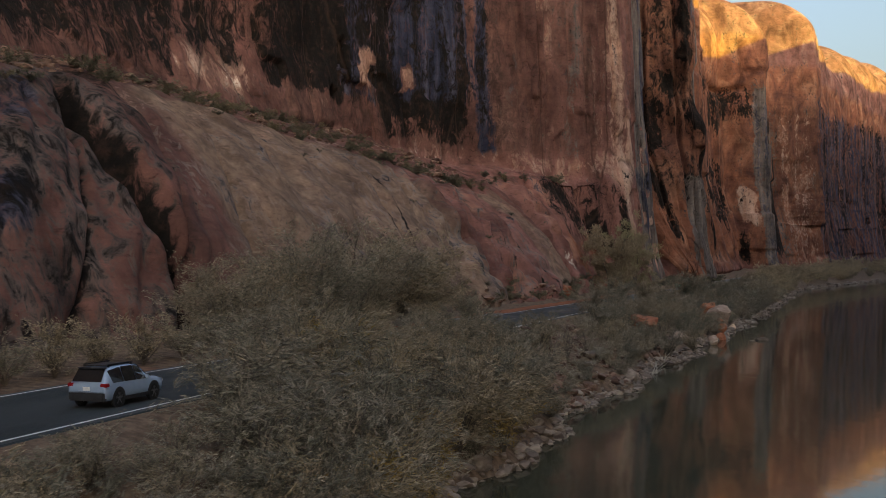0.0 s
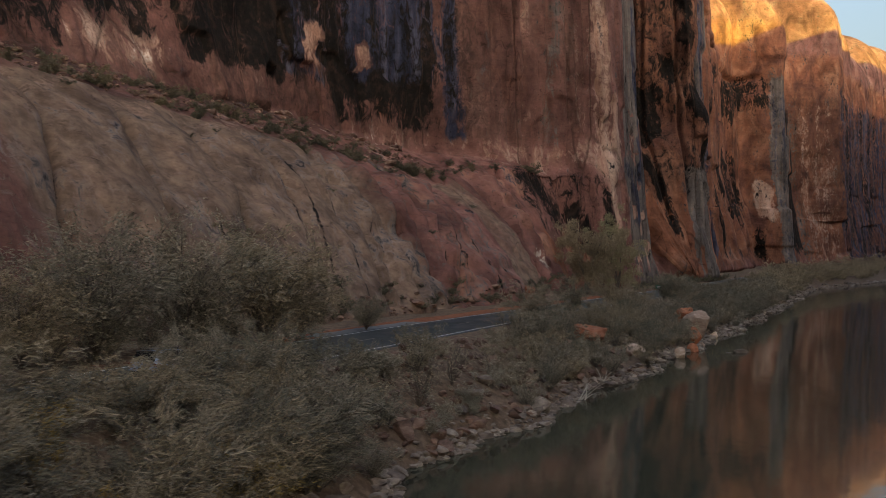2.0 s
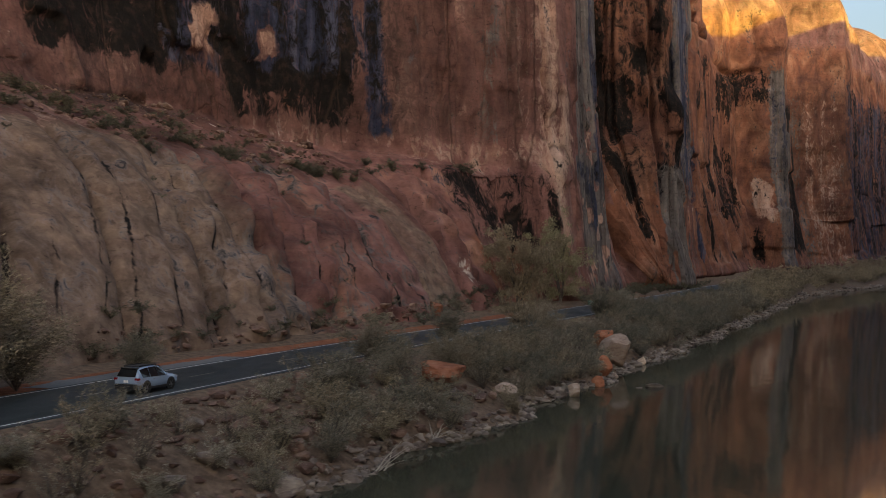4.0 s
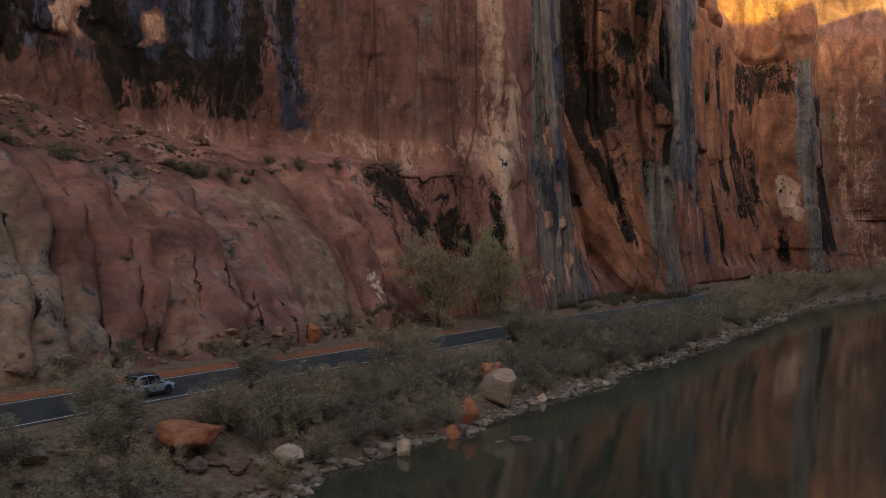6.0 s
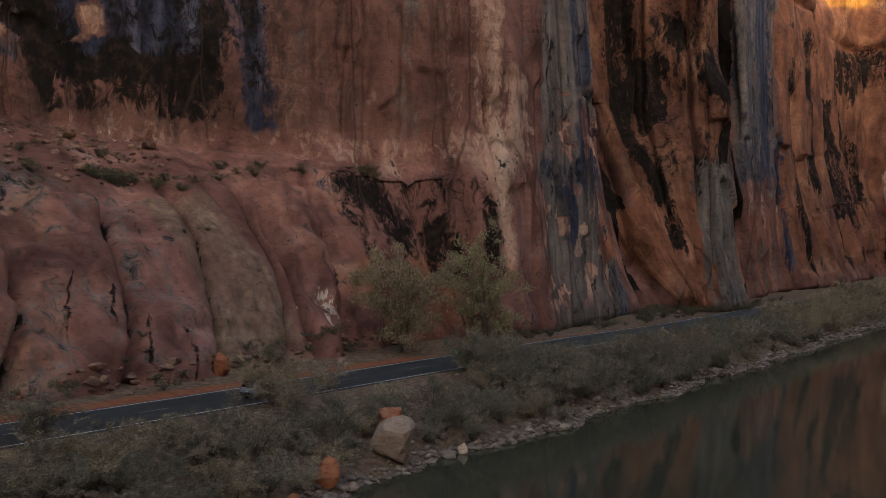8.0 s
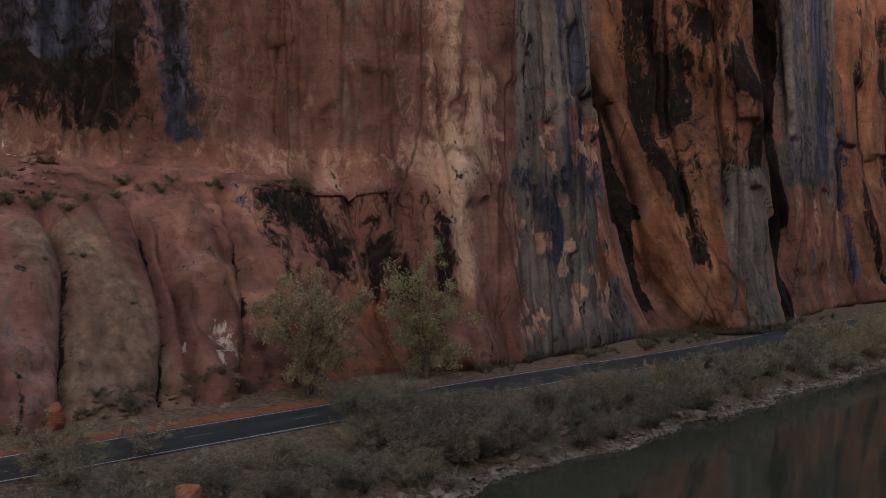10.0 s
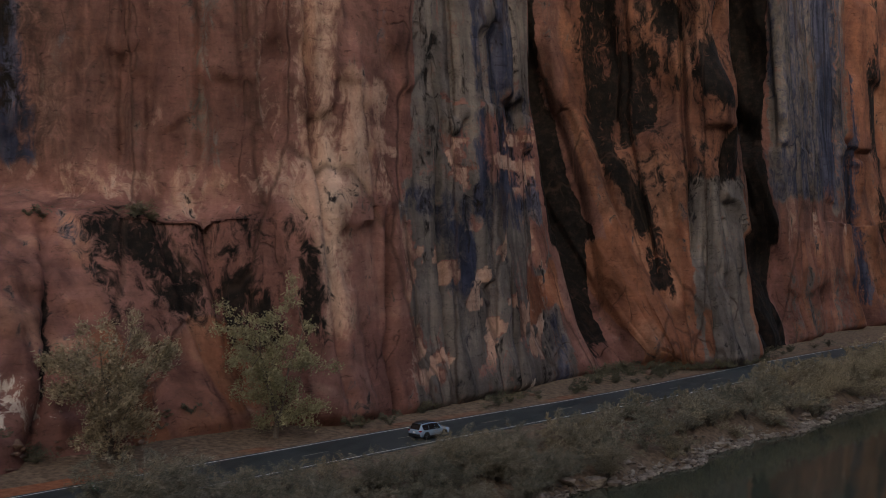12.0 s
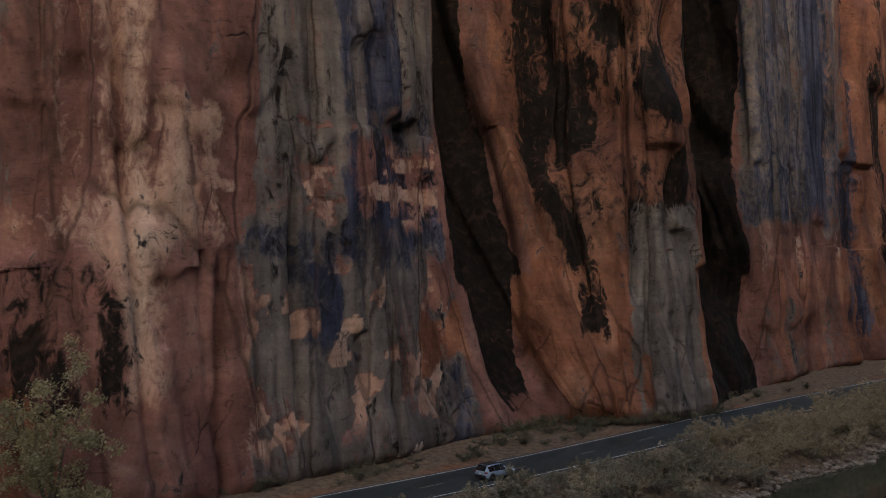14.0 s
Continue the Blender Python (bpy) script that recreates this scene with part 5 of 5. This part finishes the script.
def car():
    thing = tagged(new("car"), "silver grey five-door sport utility car driving on the road", "car")
    silver, black, glass = car_paint(), plain("black_trim", (0.02, 0.02, 0.022), 0.5), plain("dark_tinted_glass", (0.012, 0.014, 0.016), 0.06, 0, 0.8, 0.1)
    rubber, alloy, red = plain("tyre_rubber", (0.02, 0.02, 0.02), 0.9), plain("dark_alloy", (0.18, 0.18, 0.19), 0.35, 0.8), tail_glow()
    white, lamp = plain("number_plate_white", (0.7, 0.7, 0.68), 0.5), plain("lamp_glass", (0.6, 0.62, 0.65), 0.1)
    bm = bmesh.new()
    loops = []
    for y, zb, zs, zt, w, wt in STATIONS:
        half = [(w * 0.80, zb), (w * 0.96, zb + 0.10), (w, (zb + zs) / 2), (w * 0.985, zs), (wt + (w - wt) * 0.35, zs + (zt - zs) * 0.55), (wt, zt - min(0.06, (zt - zs) * 0.3)), (wt * 0.8, zt - 0.01), (0, zt)]
        ring = half + [(-x, z) for x, z in reversed(half[:-1])]
        loops.append([bm.verts.new((x, y, z)) for x, z in ring])
    for a, b in zip(loops, loops[1:]):
        for i in range(len(a)):
            j = (i + 1) % len(a)
            bm.faces.new((a[i], a[j], b[j], b[i]))
    bm.faces.new(loops[0])
    bm.faces.new(loops[-1])
    bmesh.ops.recalc_face_normals(bm, faces=bm.faces)
    for f in bm.faces:
        f.smooth = True
    body = part("body", bm, silver, thing, "silver grey painted body")

    def side_at(y, f, sx, out=0.012):
        """A point on the side glass: f from the shoulder line (0) to the roof (1)."""
        ys = [q[0] for q in STATIONS]
        zs, zt, w, wt = [float(np.interp(y, ys, [q[c] for q in STATIONS])) for c in (2, 3, 4, 5)]
        stops = [0.0, 0.55, 0.95]
        x = np.interp(f, stops, [w * 0.985, wt + (w - wt) * 0.35, wt])
        return (sx * (float(x) + out), y, zs + (zt - zs) * f)

    for sx in (1, -1):
        for y0, y1, y2, y3 in ((-1.86, -1.03, -1.06, -1.98), (-0.99, -0.07, -0.1, -1.01), (-0.03, 0.92, 0.42, -0.05)):
            part("side_window", quad_plate([side_at(y0, 0.02, sx), side_at(y1, 0.02, sx), side_at((y1 + y2) / 2, 0.5, sx), side_at(y2, 0.9, sx), side_at(y3, 0.9, sx), side_at((y0 + y3) / 2, 0.5, sx)]), glass, thing, "dark side window")
        bm = box(bmesh.new(), sx * 0.60 - 0.025, sx * 0.60 + 0.025, -1.8, 0.2, 1.83, 1.88, 0.015)
        for y in (-1.7, 0.1):
            box(bm, sx * 0.60 - 0.02, sx * 0.60 + 0.02, y - 0.05, y + 0.05, 1.76, 1.84)
        part("roof_rail", bm, black, thing, "black roof rail")
        part("mirror", box(bmesh.new(), sx * 1.0 - 0.02 if sx > 0 else -1.18, 1.18 if sx > 0 else -0.98, 0.62, 0.78, 1.06, 1.22, 0.04), silver, thing)
        part("tail_lamp", box(bmesh.new(), sx * 0.82 - 0.16, sx * 0.82 + 0.16, -2.42, -2.12, 0.93, 1.10, 0.03), red, thing, "red tail lamp")
        part("headlamp", box(bmesh.new(), sx * 0.74 - 0.17, sx * 0.74 + 0.17, 2.1, 2.33, 0.76, 0.88, 0.03), lamp, thing, "clear headlamp")
        part("sill", box(bmesh.new(), sx * 0.97 - 0.04, sx * 0.97 + 0.04, -1.05, 1.05, 0.27, 0.42, 0.02), black, thing, "black plastic sill")
        for y in (-1.41, 1.41):
            bm = bmesh.new()
            bmesh.ops.create_cone(bm, cap_ends=True, segments=24, radius1=0.47, radius2=0.47, depth=0.10, matrix=Matrix.Translation((sx * 0.945, y, 0.42)) @ Matrix.Rotation(radians(90), 4, "Y"))
            part("wheel_arch", bm, black, thing, "black plastic wheel arch")
    part("rear_window", quad_plate([(-0.73, -2.40, 1.17), (0.73, -2.40, 1.17), (0.66, -2.02, 1.69), (-0.66, -2.02, 1.69)], 0.02), glass, thing, "dark rear window")
    part("windscreen", quad_plate([(-0.76, 1.12, 1.21), (0.76, 1.12, 1.21), (0.65, 0.41, 1.73), (-0.65, 0.41, 1.73)], 0.02), glass, thing, "dark windscreen")
    part("rear_bumper", box(bmesh.new(), -0.90, 0.90, -2.46, -2.15, 0.32, 0.74, 0.06), black, thing, "black plastic rear bumper")
    part("front_bumper", box(bmesh.new(), -0.80, 0.80, 2.2, 2.45, 0.34, 0.60, 0.06), black, thing, "black plastic front bumper")
    part("grille", box(bmesh.new(), -0.52, 0.52, 2.3, 2.44, 0.62, 0.80, 0.02), black, thing, "black grille")
    part("roof_spoiler", box(bmesh.new(), -0.66, 0.66, -2.12, -1.86, 1.70, 1.76, 0.02), black, thing)
    part("number_plate", box(bmesh.new(), -0.17, 0.17, -2.44, -2.40, 0.78, 0.94), white, thing, "white number plate")
    part("roof_panel", box(bmesh.new(), -0.56, 0.56, -1.75, 0.05, 1.79, 1.822, 0.01), black, thing, "dark glass roof panel")
    wheels = []
    for sx in (1, -1):
        for y in (-1.41, 1.41):
            wheel = new("wheel")
            wheel.parent = thing
            turn = Matrix.Rotation(radians(90), 4, "Y")
            bm = bmesh.new()
            bmesh.ops.create_cone(bm, cap_ends=True, segments=28, radius1=0.385, radius2=0.385, depth=0.25, matrix=turn)
            bmesh.ops.bevel(bm, geom=[e for e in bm.edges if len(e.link_faces) == 2 and abs(e.calc_face_angle(0)) > 1], offset=0.04, segments=2, affect="EDGES")
            part("tyre", bm, rubber, wheel, "black tyre")
            bm = bmesh.new()
            bmesh.ops.create_cone(bm, cap_ends=True, segments=24, radius1=0.09, radius2=0.09, depth=0.27, matrix=turn)
            for i in range(5):
                bmesh.ops.create_cube(bm, size=1.0, matrix=Matrix.Rotation(radians(72 * i), 4, "X") @ Matrix.Translation((0, 0, 0.15)) @ Matrix.Diagonal((0.262, 0.06, 0.24, 1)))
            part("rim", bm, alloy, wheel, "dark alloy rim with five spokes")
            wheels.append((wheel, sx * 0.87, y))
    for ob in thing.children_recursive:
        if ob.data:
            ob.data.transform(Matrix.Scale(CAR_SIZE, 4))
    return thing, [(wheel, x * CAR_SIZE, y * CAR_SIZE) for wheel, x, y in wheels]


car_ob, car_wheels = car()


def road_sign(x, y, z, w, h, post, color, label):
    thing = tagged(new("road_sign"), label, "road sign")
    thing.matrix_basis = pose(x, y, z, 0, 0, -20)
    part("post", box(bmesh.new(), -0.04, 0.04, -0.03, 0.03, -0.2, post), plain("sign_post_steel", (0.25, 0.25, 0.25), 0.5, 0.6), thing, "steel post")
    plate = part("plate", box(bmesh.new(), -w / 2, w / 2, -0.05, -0.03, post - h, post), plain("sign_face", color, 0.4), thing)
    bars = bmesh.new()
    box(bars, -w * 0.32, w * 0.32, -0.056, -0.05, post - h * 0.45, post - h * 0.28)
    box(bars, -w * 0.22, w * 0.22, -0.056, -0.05, post - h * 0.78, post - h * 0.6)
    part("lettering", bars, plain("sign_bar_white", (0.75, 0.75, 0.72), 0.5), plate, "pale bars of writing")


road_sign(41.6, 194.2, 4.2, 0.9, 0.6, 2.6, (0.06, 0.24, 0.16), "small green road sign on a steel post")


# ---- what moves ----
CAR_T = [0.0, 0.2, 0.4, 1.0, 1.4, 1.8, 2.2, 2.6, 3.0, 3.4, 3.8, 4.2, 6.3, 6.6, 6.9, 7.2, 7.5, 7.7, 9.8, 10.2, 10.6, 11.8, 12.4, 13.0, 13.5, 14.0]
CAR_Y = [45.0, 47.6, 50.7, 60.8, 66.5, 72.3, 77.7, 85.1, 91.2, 97.0, 103.6, 110.1, 144.6, 150.3, 154.6, 159.1, 164.0, 166.4, 198.5, 204.8, 211.6, 228.3, 237.3, 245.4, 252.9, 259.5]


def car_station(t):
    fit = np.polynomial.polynomial.Polynomial.fit(CAR_T, CAR_Y, 5)
    return float(fit(t))


def motions():
    rows, spin = [], []
    n = 84
    for i in range(n + 1):
        t = 14.0 * i / n
        y = car_station(t)
        x = float(road_x(np.array([y]), -2.0)[0])
        d = 1.5
        x1 = float(road_x(np.array([y + d]), -2.0)[0])
        x0 = float(road_x(np.array([y - d]), -2.0)[0])
        rows.append((t, pose(x, y, float(road_z(y)) + 0.01, math.degrees(math.atan2(float(road_z(y + d) - road_z(y - d)), 2 * d)), 0, -math.degrees(math.atan2(x1 - x0, 2 * d)))))
    walk(car_ob, rows)
    for i in range(421):
        t = i / 30.0
        spin.append((t, -math.degrees((car_station(t) - car_station(0)) / ON_SLANT / (0.385 * CAR_SIZE))))
    for wheel, wx, wy in car_wheels:
        walk(wheel, [(t, pose(wx, wy, 0.385 * CAR_SIZE, a, 0, 0)) for t, a in spin])


motions()
